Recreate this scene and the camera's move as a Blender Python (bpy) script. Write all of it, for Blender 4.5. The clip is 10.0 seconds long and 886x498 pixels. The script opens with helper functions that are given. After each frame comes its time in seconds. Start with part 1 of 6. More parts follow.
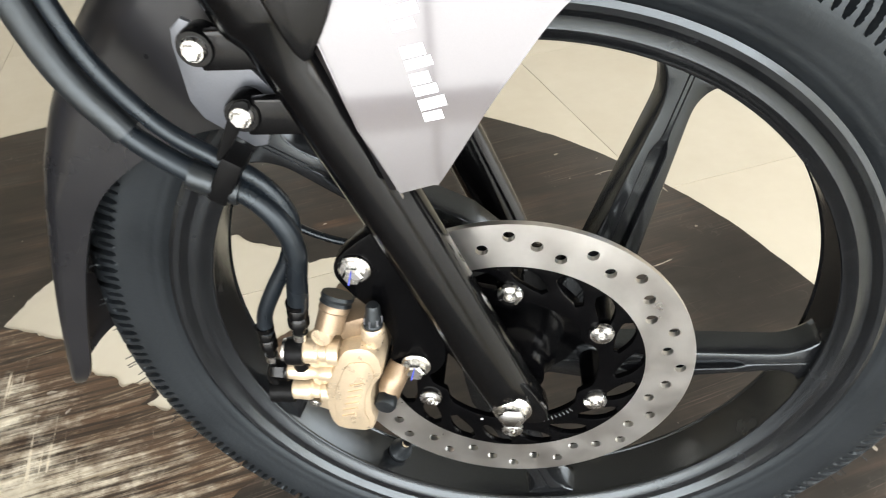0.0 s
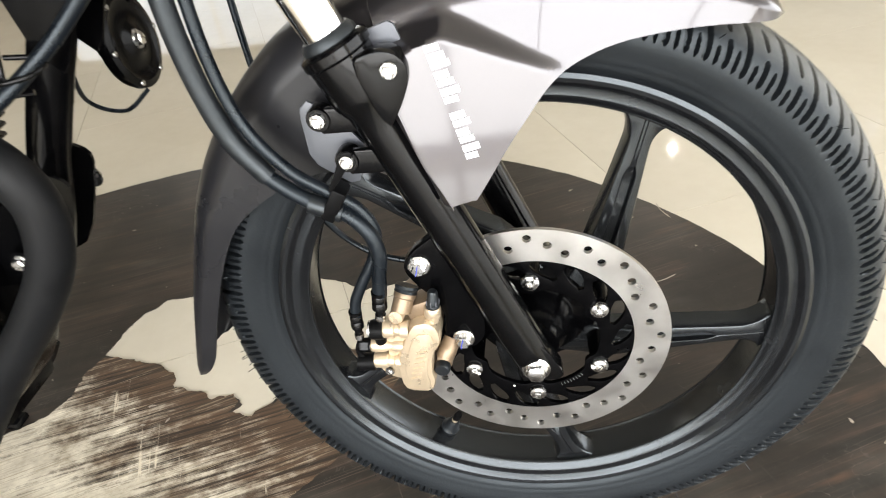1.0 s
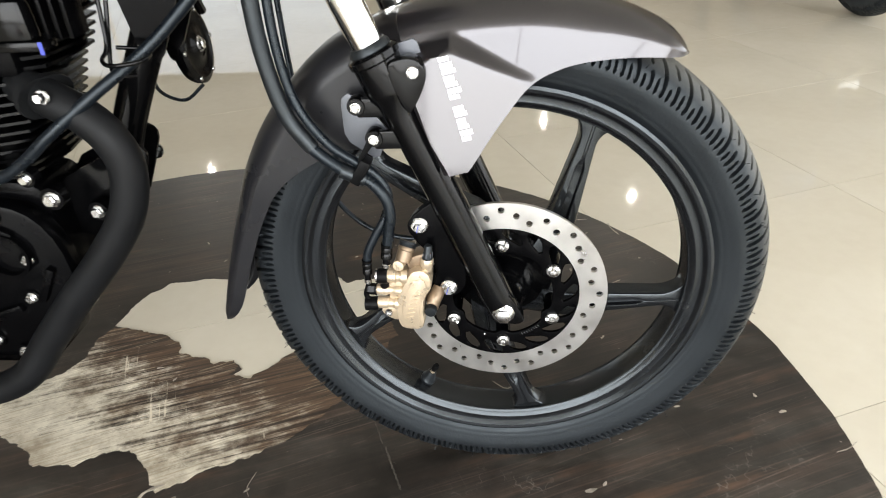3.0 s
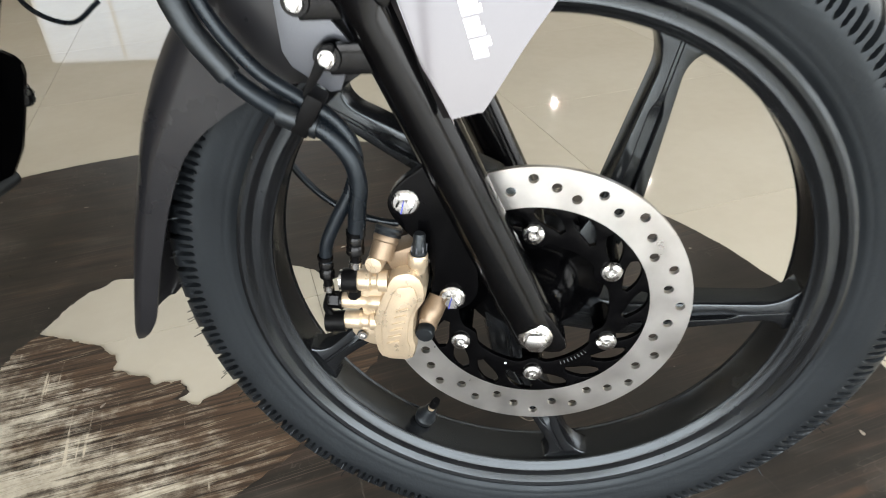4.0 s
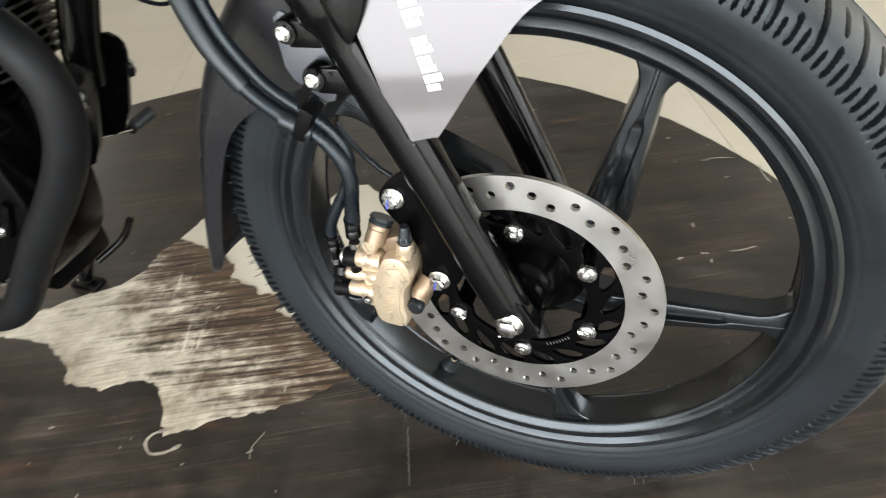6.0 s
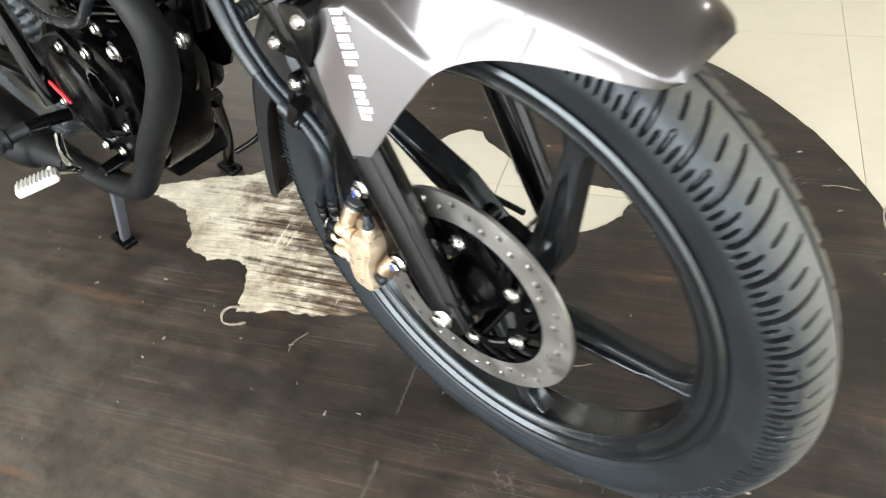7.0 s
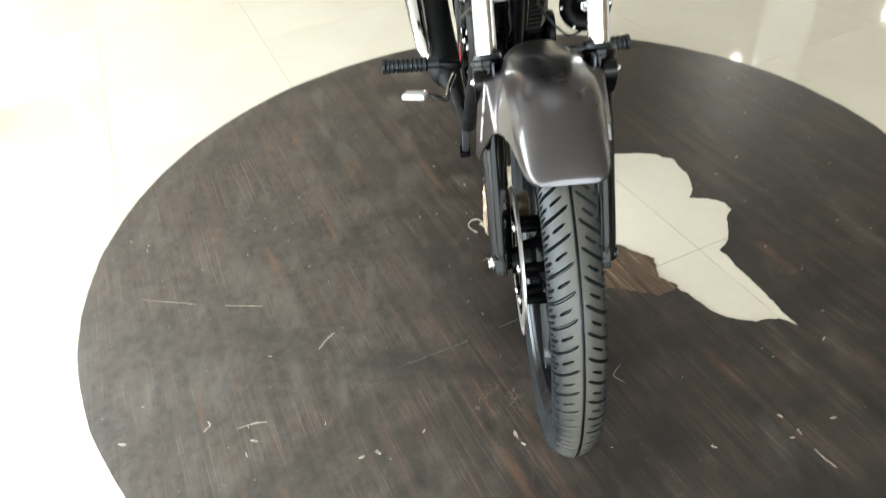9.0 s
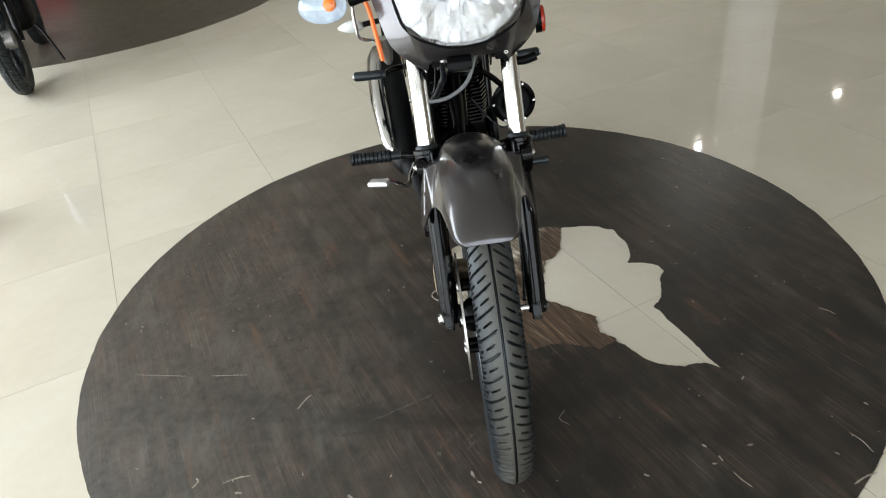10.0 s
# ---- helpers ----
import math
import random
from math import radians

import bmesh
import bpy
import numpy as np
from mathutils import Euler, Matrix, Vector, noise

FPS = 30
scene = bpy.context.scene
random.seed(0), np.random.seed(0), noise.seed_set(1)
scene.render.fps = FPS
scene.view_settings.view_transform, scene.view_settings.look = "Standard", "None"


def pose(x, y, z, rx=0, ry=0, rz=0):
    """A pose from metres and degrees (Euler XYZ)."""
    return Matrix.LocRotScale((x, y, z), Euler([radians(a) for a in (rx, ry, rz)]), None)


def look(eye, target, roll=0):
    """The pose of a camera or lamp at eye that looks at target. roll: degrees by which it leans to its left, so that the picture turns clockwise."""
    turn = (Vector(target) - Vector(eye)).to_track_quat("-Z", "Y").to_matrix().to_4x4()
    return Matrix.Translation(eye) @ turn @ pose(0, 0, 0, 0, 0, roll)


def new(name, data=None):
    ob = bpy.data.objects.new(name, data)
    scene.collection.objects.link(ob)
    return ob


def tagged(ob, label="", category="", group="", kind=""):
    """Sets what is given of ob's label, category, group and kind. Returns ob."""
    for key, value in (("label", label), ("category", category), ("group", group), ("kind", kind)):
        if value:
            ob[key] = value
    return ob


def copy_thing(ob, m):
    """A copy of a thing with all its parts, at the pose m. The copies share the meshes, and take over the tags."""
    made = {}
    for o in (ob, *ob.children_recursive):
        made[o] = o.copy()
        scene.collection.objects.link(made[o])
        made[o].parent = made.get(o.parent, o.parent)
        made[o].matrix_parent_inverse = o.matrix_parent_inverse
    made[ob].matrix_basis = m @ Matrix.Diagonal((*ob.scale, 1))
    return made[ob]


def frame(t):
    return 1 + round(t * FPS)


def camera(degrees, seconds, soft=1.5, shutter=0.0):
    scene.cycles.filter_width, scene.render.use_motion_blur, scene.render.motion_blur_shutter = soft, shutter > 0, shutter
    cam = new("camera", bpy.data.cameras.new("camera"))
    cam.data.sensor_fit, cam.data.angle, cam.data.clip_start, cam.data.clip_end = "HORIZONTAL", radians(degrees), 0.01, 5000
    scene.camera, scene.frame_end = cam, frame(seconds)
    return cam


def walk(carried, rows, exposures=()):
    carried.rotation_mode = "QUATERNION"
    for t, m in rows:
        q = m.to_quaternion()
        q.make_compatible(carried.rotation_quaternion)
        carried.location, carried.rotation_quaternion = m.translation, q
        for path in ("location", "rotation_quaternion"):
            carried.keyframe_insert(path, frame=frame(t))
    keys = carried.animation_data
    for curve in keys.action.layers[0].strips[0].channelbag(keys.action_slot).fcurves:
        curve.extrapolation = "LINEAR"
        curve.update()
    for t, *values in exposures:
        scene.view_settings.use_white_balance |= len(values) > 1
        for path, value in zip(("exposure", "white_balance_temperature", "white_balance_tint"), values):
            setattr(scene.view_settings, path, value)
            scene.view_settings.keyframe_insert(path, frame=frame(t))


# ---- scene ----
import functools

cam = camera(65.3, 10.0, soft=1.0, shutter=0.4)
PATH = [
    (0, (0.006, -0.371, 0.67), (-0.217, 1.177, -0.577), -5.0),
    (0.5, (-0.005, -0.428, 0.697), (-0.252, 1.151, -0.506), -8.3),
    (1, (0.015, -0.524, 0.744), (-0.281, 1.101, -0.384), -8.7),
    (1.5, (0.033, -0.64, 0.786), (-0.271, 1.012, -0.3), -9.3),
    (2, (0.061, -0.742, 0.814), (-0.218, 0.919, -0.264), -4.2),
    (2.5, (0.058, -0.768, 0.842), (-0.181, 0.907, -0.224), -3.6),
    (2.7, (0.024, -0.76, 0.821), (-0.173, 0.937, -0.219), -2.9),
    (3.8, (-0.009, -0.524, 0.676), (-0.196, 1.16, -0.387), -4.2),
    (4, (-0.014, -0.487, 0.642), (-0.221, 1.19, -0.428), -3.9),
    (4.5, (-0.016, -0.425, 0.587), (-0.234, 1.262, -0.466), -3.8),
    (5, (-0.017, -0.4, 0.571), (-0.239, 1.213, -0.591), -1.5),
    (5.5, (0.036, -0.437, 0.65), (-0.285, 1.084, -0.608), -4.8),
    (5.7, (0.078, -0.468, 0.684), (-0.372, 1.026, -0.567), -7.2),
    (6.8, (0.27, -0.403, 0.784), (-0.768, 0.634, -0.576), -10.2),
    (7, (0.326, -0.362, 0.802), (-0.755, 0.601, -0.578), -10.3),
    (7.5, (0.481, -0.298, 0.837), (-0.764, 0.342, -0.592), -10.3),
    (8, (0.563, -0.248, 0.868), (-0.804, 0.0, -0.571), -12.6),
    (8.5, (0.66, -0.203, 0.956), (-0.74, -0.211, -0.473), -6.5),
    (9, (0.836, -0.117, 1.062), (-0.684, -0.209, -0.235), -7.4),
    (9.5, (0.949, -0.06, 1.144), (-0.716, -0.143, 0.038), -10.0),
    (10, (1.022, -0.049, 1.136), (-0.65, -0.083, 0.04), -8.4),
]
EXPOSURES = [(0.0, 0.54, 6800, 10), (0.5, 0.59, 6800, 10), (1.0, 0.45, 6850, 11), (1.5, 0.38, 6850, 11), (1.8, 0.22, 6850, 11), (2.7, 0.12, 6750, 10), (3.8, 0.06, 6600, 10), (5.7, 0.20, 6600, 10), (7.0, 0.82, 6600, 8), (7.5, 0.83, 6600, 8), (8.0, 1.0, 6600, 7), (8.5, 1.0, 6550, 7), (9.0, 0.65, 6400, 6), (9.3, 0.26, 6400, 6), (9.5, 0.17, 6400, 6), (10.0, -0.2, 6300, 7)]
walk(cam, [(t, look(eye, target, roll)) for t, eye, target, roll in PATH], EXPOSURES)


# ---- light ----
def make_world():
    w = bpy.data.worlds.new("daylight")
    scene.world = w
    w.use_nodes = True
    nt = w.node_tree
    nt.nodes.clear()
    out = nt.nodes.new("ShaderNodeOutputWorld")
    bg = nt.nodes.new("ShaderNodeBackground")
    sky = nt.nodes.new("ShaderNodeTexSky")
    sky.sky_type, sky.sun_disc = "NISHITA", False
    sky.sun_elevation, sky.sun_rotation = radians(55), radians(190)
    bg.inputs["Strength"].default_value = 0.1
    nt.links.new(sky.outputs[0], bg.inputs[0])
    nt.links.new(bg.outputs[0], out.inputs[0])


make_world()


def area_lamp(name, eye, target, sx, sy, watts, colour):
    d = bpy.data.lights.new(name, "AREA")
    d.shape, d.size, d.size_y, d.energy, d.color = "RECTANGLE", sx, sy, watts, colour
    ob = new(name, d)
    ob.matrix_world = look(eye, target)
    return ob


SOUTH_W, EAST_W, NORTH_W, CEILING_W = 610.0, 300.0, 38.0, 18.0
area_lamp("south_daylight", (0.5, -4.47, 1.51), (0.5, 0, 1.51), 8.1, 2.78, SOUTH_W, (0.94, 0.97, 1.0))
area_lamp("east_daylight", (5.17, 0.0, 1.51), (0, 0.0, 1.51), 7.3, 2.78, EAST_W, (0.94, 0.97, 1.0))
# unseen fill in the north opening, added to brighten the far floor's reflection
area_lamp("north_daylight", (-5.65, 11.53, 1.51), (-5.65, 0, 1.51), 5.8, 2.78, NORTH_W, (1.0, 0.97, 0.92))
LAMP_SPOTS = [(1.45, 6.59), (-7.80, 5.47), (-6.84, 3.19), (-3.90, 7.41), (0.55, 9.05)]
for lx, ly in LAMP_SPOTS:
    area_lamp("ceiling_lamp_light", (lx, ly, 2.985), (lx, ly, 0), 0.05, 0.05, CEILING_W, (1.0, 0.95, 0.88))


# ---- materials ----
def nodes_of(name):
    m = bpy.data.materials.new(name)
    m.use_nodes = True
    nt = m.node_tree
    return m, nt, nt.nodes["Principled BSDF"]


def link(nt, a, b):
    nt.links.new(a, b)


def noise_node(nt, vec, scale, detail=4.0, rough=0.55):
    n = nt.nodes.new("ShaderNodeTexNoise")
    n.inputs["Scale"].default_value, n.inputs["Detail"].default_value, n.inputs["Roughness"].default_value = scale, detail, rough
    link(nt, vec, n.inputs["Vector"])
    return n.outputs["Fac"]


def ramp_node(nt, fac, stops):
    r = nt.nodes.new("ShaderNodeValToRGB")
    e = r.color_ramp.elements
    while len(e) < len(stops):
        e.new(0.5)
    for k, (p, c) in zip(e, stops):
        k.position = p
        k.color = (*c, 1) if len(c) == 3 else c
    link(nt, fac, r.inputs[0])
    return r.outputs[0]


def mapped(nt, scale=(1, 1, 1), rz=0.0, coord="Object"):
    tc = nt.nodes.new("ShaderNodeTexCoord")
    mp = nt.nodes.new("ShaderNodeMapping")
    mp.inputs["Scale"].default_value = scale
    if rz:
        turn = nt.nodes.new("ShaderNodeMapping")
        turn.inputs["Rotation"].default_value = (0, 0, rz)
        link(nt, tc.outputs[coord], turn.inputs[0])
        link(nt, turn.outputs[0], mp.inputs[0])
    else:
        link(nt, tc.outputs[coord], mp.inputs[0])
    return mp.outputs[0]


def math_node(nt, op, a, b=0.5):
    n = nt.nodes.new("ShaderNodeMath")
    n.operation = op
    for i, v in enumerate((a, b)):
        if isinstance(v, (int, float)):
            n.inputs[i].default_value = v
        else:
            link(nt, v, n.inputs[i])
    return n.outputs[0]


def mix_col(nt, fac, a, b):
    n = nt.nodes.new("ShaderNodeMix")
    n.data_type = "RGBA"
    for sock, v in ((n.inputs[0], fac), (n.inputs[6], a), (n.inputs[7], b)):
        if isinstance(v, (int, float)):
            sock.default_value = v
        elif isinstance(v, tuple):
            sock.default_value = (*v, 1)
        else:
            link(nt, v, sock)
    return n.outputs[2]


def bump(nt, bsdf, height, strength, dist):
    b = nt.nodes.new("ShaderNodeBump")
    b.inputs["Strength"].default_value, b.inputs["Distance"].default_value = strength, dist
    link(nt, height, b.inputs["Height"])
    link(nt, b.outputs[0], bsdf.inputs["Normal"])


def surface(name, base, rough=0.4, metal=0.0, vary=0.2, fine=400.0, coarse=18.0, relief=0.15, depth=0.0004, rvary=0.1, coat=0.0, spec=0.5, coat_rough=0.06, sheen=None):
    """A plain surface with grain and wear at two scales."""
    m, nt, b = nodes_of(name)
    v = mapped(nt)
    f, c = noise_node(nt, v, fine, 3), noise_node(nt, v, coarse, 5)
    mixed = math_node(nt, "ADD", math_node(nt, "MULTIPLY", f, 0.4), math_node(nt, "MULTIPLY", c, 0.6))
    lo, hi = tuple(x * (1 - vary) for x in base), tuple(min(1, x * (1 + vary)) for x in base)
    link(nt, ramp_node(nt, mixed, [(0.33, lo), (0.67, hi)]), b.inputs["Base Color"])
    r = ramp_node(nt, c, [(0.3, (max(0.02, rough - rvary),) * 3), (0.7, (min(1, rough + rvary),) * 3)])
    link(nt, r, b.inputs["Roughness"])
    b.inputs["Metallic"].default_value = metal
    b.inputs["Coat Weight"].default_value = coat
    b.inputs["Specular IOR Level"].default_value = spec
    b.inputs["Coat Roughness"].default_value = coat_rough
    if sheen:
        b.inputs["Specular Tint"].default_value = (*sheen, 1)
    if relief:
        bump(nt, b, f, relief, depth)
    return m


def tile_material():
    m, nt, b = nodes_of("polished_tile")
    v = mapped(nt)
    c, f = noise_node(nt, v, 2.6, 6, 0.6), noise_node(nt, v, 30, 4)
    info = nt.nodes.new("ShaderNodeObjectInfo")
    shade = math_node(nt, "ADD", math_node(nt, "MULTIPLY", c, 0.75), math_node(nt, "MULTIPLY", f, 0.25))
    col = ramp_node(nt, shade, [(0.3, (0.60, 0.545, 0.435)), (0.55, (0.65, 0.60, 0.49)), (0.75, (0.69, 0.645, 0.54))])
    tint = math_node(nt, "ADD", math_node(nt, "MULTIPLY", info.outputs["Random"], 0.06), 0.95)
    hsv = nt.nodes.new("ShaderNodeHueSaturation")
    link(nt, tint, hsv.inputs["Value"])
    link(nt, col, hsv.inputs["Color"])
    link(nt, hsv.outputs[0], b.inputs["Base Color"])
    link(nt, ramp_node(nt, c, [(0.3, (0.018,) * 3), (0.7, (0.045,) * 3)]), b.inputs["Roughness"])
    b.inputs["IOR"].default_value = 1.52
    bump(nt, b, noise_node(nt, v, 7, 2), 0.015, 0.002)
    return m


GRAIN = radians(-23)


def band(nt, fac, lo, hi):
    """0 below lo, 1 above hi."""
    return ramp_node(nt, fac, [(lo, (0, 0, 0)), (hi, (1, 1, 1))])


def contour(nt, fac, level, width):
    """Thin lines where a noise crosses a level."""
    off = math_node(nt, "ABSOLUTE", math_node(nt, "SUBTRACT", fac, level), 0)
    return ramp_node(nt, off, [(0.0, (1, 1, 1)), (width, (0, 0, 0))])


def film_material(name, worn):
    """Dark wood-print floor film, dusty and scratched; the worn kind is scraped through in streaks."""
    m, nt, b = nodes_of(name)
    flat = mapped(nt)
    mul = lambda *v: functools.reduce(lambda p, q: math_node(nt, "MULTIPLY", p, q), v)
    add = lambda *v: functools.reduce(lambda p, q: math_node(nt, "ADD", p, q), v)
    cloud, mid = noise_node(nt, flat, 2.7, 5, 0.55), noise_node(nt, flat, 8.5, 5, 0.6)
    fine, scuff = noise_node(nt, flat, 210, 3, 0.6), noise_node(nt, flat, 38, 6, 0.7)
    streak = noise_node(nt, mapped(nt, (1.7, 42, 1), GRAIN), 1.0, 6, 0.62)
    thin = noise_node(nt, mapped(nt, (3.4, 190, 1), GRAIN), 1.0, 4, 0.6)
    hair = noise_node(nt, mapped(nt, (2.2, 330, 1), GRAIN - 0.05), 1.0, 2, 0.5)
    sep = nt.nodes.new("ShaderNodeSeparateXYZ")
    link(nt, flat, sep.inputs[0])
    # painted sheen: colour lightens towards the bike's right, like the window's reflection there
    right_sheen = band(nt, add(mul(sep.outputs[1], -0.9), mul(mid, 0.20), 0.12), 0.20, 0.78)
    sheen_gain = add(mul(right_sheen, 0.60), 0.40)
    tone = add(mul(cloud, 0.12), mul(mid, 0.30), mul(streak, 0.50), mul(right_sheen, 0.07))
    col = ramp_node(nt, tone, [(0.38, (0.0098, 0.0082, 0.0068)), (0.50, (0.0190, 0.0150, 0.0120)), (0.62, (0.0400, 0.0292, 0.0222))])
    # brown print rubbed bare in streaky patches
    patch = band(nt, add(mul(noise_node(nt, flat, 3.6, 4, 0.55), 0.7), mul(mid, 0.3)), 0.42, 0.58)
    col = mix_col(nt, mul(band(nt, streak, 0.43, 0.60), patch, sheen_gain, 0.74), col, (0.074, 0.042, 0.028))
    col = mix_col(nt, mul(band(nt, thin, 0.54, 0.66), patch, sheen_gain, 0.78), col, (0.150, 0.100, 0.074))
    # grey dust and scuffing in clouds, plus the painted sheen on the bike's right
    dust = add(mul(cloud, 0.15), mul(noise_node(nt, flat, 7.0, 6, 0.66), 0.85), mul(right_sheen, 0.13), -0.070)
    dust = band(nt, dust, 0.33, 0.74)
    col = mix_col(nt, mul(right_sheen, band(nt, scuff, 0.20, 0.80), 0.55), col, (0.122, 0.107, 0.088))
    col = mix_col(nt, mul(dust, band(nt, scuff, 0.25, 0.75), add(mul(right_sheen, 0.65), 0.35), 0.56), col, (0.150, 0.130, 0.104))
    # soft smears left by wiping and by tyres, greyer and darker
    smear = noise_node(nt, mapped(nt, (3.5, 17, 1), GRAIN + 0.25), 1.0, 4, 0.62)
    col = mix_col(nt, mul(band(nt, smear, 0.50, 0.64), band(nt, mid, 0.36, 0.60), sheen_gain, 0.46), col, (0.138, 0.131, 0.111))
    rub = noise_node(nt, mapped(nt, (7, 16, 1), radians(40)), 1.0, 4, 0.6)
    col = mix_col(nt, mul(band(nt, rub, 0.52, 0.64), band(nt, mid, 0.40, 0.60), 0.18), col, (0.030, 0.026, 0.023))
    warm = noise_node(nt, mapped(nt, (3.0, 26, 1), GRAIN + 0.02), 1.0, 4, 0.6)
    col = mix_col(nt, mul(band(nt, warm, 0.56, 0.68), band(nt, noise_node(nt, flat, 5.2, 3, 0.5), 0.46, 0.60), 0.60), col, (0.150, 0.080, 0.046))
    # hair scratches along and across the grain
    for ang, sc, lim, amount in ((radians(8), (2.2, 150, 1), 0.675, 0.16), (radians(64), (9, 170, 1), 0.680, 0.20), (radians(-44), (6, 210, 1), 0.675, 0.16)):
        line = noise_node(nt, mapped(nt, sc, ang), 1.0, 2, 0.5)
        col = mix_col(nt, mul(band(nt, line, lim - 0.02, lim + 0.05), dust, amount), col, (0.22, 0.19, 0.16))
    col = mix_col(nt, mul(band(nt, hair, 0.60, 0.68), band(nt, mid, 0.45, 0.60), 0.42), col, (0.20, 0.150, 0.115))
    # curled scuff marks in a few places
    curl = contour(nt, noise_node(nt, flat, 17, 3, 0.6), 0.52, 0.010)
    col = mix_col(nt, mul(curl, band(nt, noise_node(nt, flat, 4.4, 3, 0.5), 0.56, 0.66), band(nt, scuff, 0.45, 0.60), 0.55), col, (0.24, 0.215, 0.18))
    dots = band(nt, noise_node(nt, flat, 74, 2, 0.5), 0.755, 0.775)
    col = mix_col(nt, mul(dots, 0.7), col, (0.42, 0.38, 0.32))
    col = mix_col(nt, mul(fine, 0.22), col, (0.010, 0.009, 0.008))
    rough = ramp_node(nt, add(mul(mid, 0.6), mul(scuff, 0.4)), [(0.3, (0.26,) * 3), (0.7, (0.44,) * 3)])
    if worn:
        s1 = noise_node(nt, mapped(nt, (3.2, 120, 1), GRAIN + 0.03), 1.0, 6, 0.72)
        s2 = noise_node(nt, mapped(nt, (2.2, 24, 1), GRAIN), 1.0, 5, 0.65)
        s3 = noise_node(nt, mapped(nt, (9, 260, 1), GRAIN - 0.08), 1.0, 3, 0.6)
        blot, crumb = noise_node(nt, flat, 11, 6, 0.72), noise_node(nt, flat, 60, 5, 0.7)
        # scraped bare away from the hole, brown and stained beside it
        away = add(sep.outputs[1], mul(sep.outputs[0], 0.45), 0.20)
        k = add(mul(s1, 0.34), mul(s2, 0.22), mul(s3, 0.10), mul(blot, 0.22), mul(crumb, 0.12), mul(away, -0.62), 0.006)
        bare = ramp_node(nt, k, [(0.450, (0, 0, 0)), (0.490, (0.30, 0.30, 0.30)), (0.535, (1, 1, 1))])
        pale = mix_col(nt, band(nt, blot, 0.32, 0.68), (0.28, 0.232, 0.165), (0.77, 0.715, 0.58))
        pale = mix_col(nt, mul(band(nt, s3, 0.50, 0.62), 0.45), pale, (0.22, 0.165, 0.095))
        stain = mix_col(nt, band(nt, s1, 0.40, 0.66), (0.028, 0.0185, 0.0120), (0.150, 0.088, 0.050))
        stain = mix_col(nt, mul(band(nt, s3, 0.56, 0.66), band(nt, blot, 0.42, 0.55), 0.6), stain, (0.42, 0.34, 0.23))
        col = mix_col(nt, bare, stain, pale)
        # a few scratches straight across
        cross = noise_node(nt, mapped(nt, (6, 130, 1), radians(-112)), 1.0, 2, 0.5)
        col = mix_col(nt, mul(band(nt, cross, 0.66, 0.70), band(nt, blot, 0.48, 0.58), 0.8), col, (0.68, 0.61, 0.47))
        rough = ramp_node(nt, blot, [(0.3, (0.38,) * 3), (0.7, (0.6,) * 3)])
        bump(nt, b, k, 0.5, 0.002)
    else:
        bump(nt, b, add(mul(noise_node(nt, flat, 22, 2, 0.5), 0.8), mul(thin, 0.2)), 0.10, 0.002)
    link(nt, col, b.inputs["Base Color"])
    link(nt, rough, b.inputs["Roughness"])
    b.inputs["Specular IOR Level"].default_value = 0.60
    return m


def brushed_disc_material():
    m, nt, b = nodes_of("ground_steel")
    tc = nt.nodes.new("ShaderNodeTexCoord")
    sep = nt.nodes.new("ShaderNodeSeparateXYZ")
    link(nt, tc.outputs["Object"], sep.inputs[0])
    sq = math_node(nt, "ADD", math_node(nt, "MULTIPLY", sep.outputs[0], sep.outputs[0]), math_node(nt, "MULTIPLY", sep.outputs[1], sep.outputs[1]))
    rad = math_node(nt, "SQRT", sq, 0)
    comb = nt.nodes.new("ShaderNodeCombineXYZ")
    link(nt, rad, comb.inputs[0])
    rings = noise_node(nt, comb.outputs[0], 900, 2)
    cloud = noise_node(nt, tc.outputs["Object"], 30, 4)
    link(nt, ramp_node(nt, cloud, [(0.3, (0.56, 0.55, 0.53)), (0.7, (0.70, 0.69, 0.67))]), b.inputs["Base Color"])
    b.inputs["Metallic"].default_value = 1.0
    link(nt, ramp_node(nt, cloud, [(0.3, (0.26,) * 3), (0.7, (0.40,) * 3)]), b.inputs["Roughness"])
    bump(nt, b, rings, 0.25, 0.0002)
    return m


def glass_material(name, colour=(1, 1, 1), rough=0.02):
    m, nt, b = nodes_of(name)
    b.inputs["Base Color"].default_value = (*colour, 1)
    b.inputs["Transmission Weight"].default_value = 1.0
    b.inputs["Roughness"].default_value = rough
    b.inputs["IOR"].default_value = 1.45
    bump(nt, b, noise_node(nt, mapped(nt), 60, 2), 0.02, 0.001)
    return m


def glow_material(name, colour, strength):
    m, nt, b = nodes_of(name)
    b.inputs["Base Color"].default_value = (0.8, 0.8, 0.8, 1)
    b.inputs["Emission Color"].default_value = (*colour, 1)
    b.inputs["Emission Strength"].default_value = strength
    return m


M_TILE = tile_material()
M_GROUT = surface("grout", (0.33, 0.29, 0.235), 0.9, vary=0.2)
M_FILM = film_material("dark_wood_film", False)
M_SCRATCH = surface("bared_film_backing", (0.31, 0.275, 0.225), 0.5, vary=0.4, fine=150, coarse=60)
M_PILLAR = surface("white_pillar_paint", (0.84, 0.83, 0.80), 0.5, vary=0.03, fine=60, coarse=1.5, relief=0.05)
M_GREYCABLE = surface("grey_cable_sheath", (0.16, 0.165, 0.17), 0.4, vary=0.15)
M_CREASE = surface("scuffed_film", (0.068, 0.061, 0.050), 0.5, vary=0.6, fine=120, coarse=40)
M_WORN = film_material("scraped_wood_film", True)
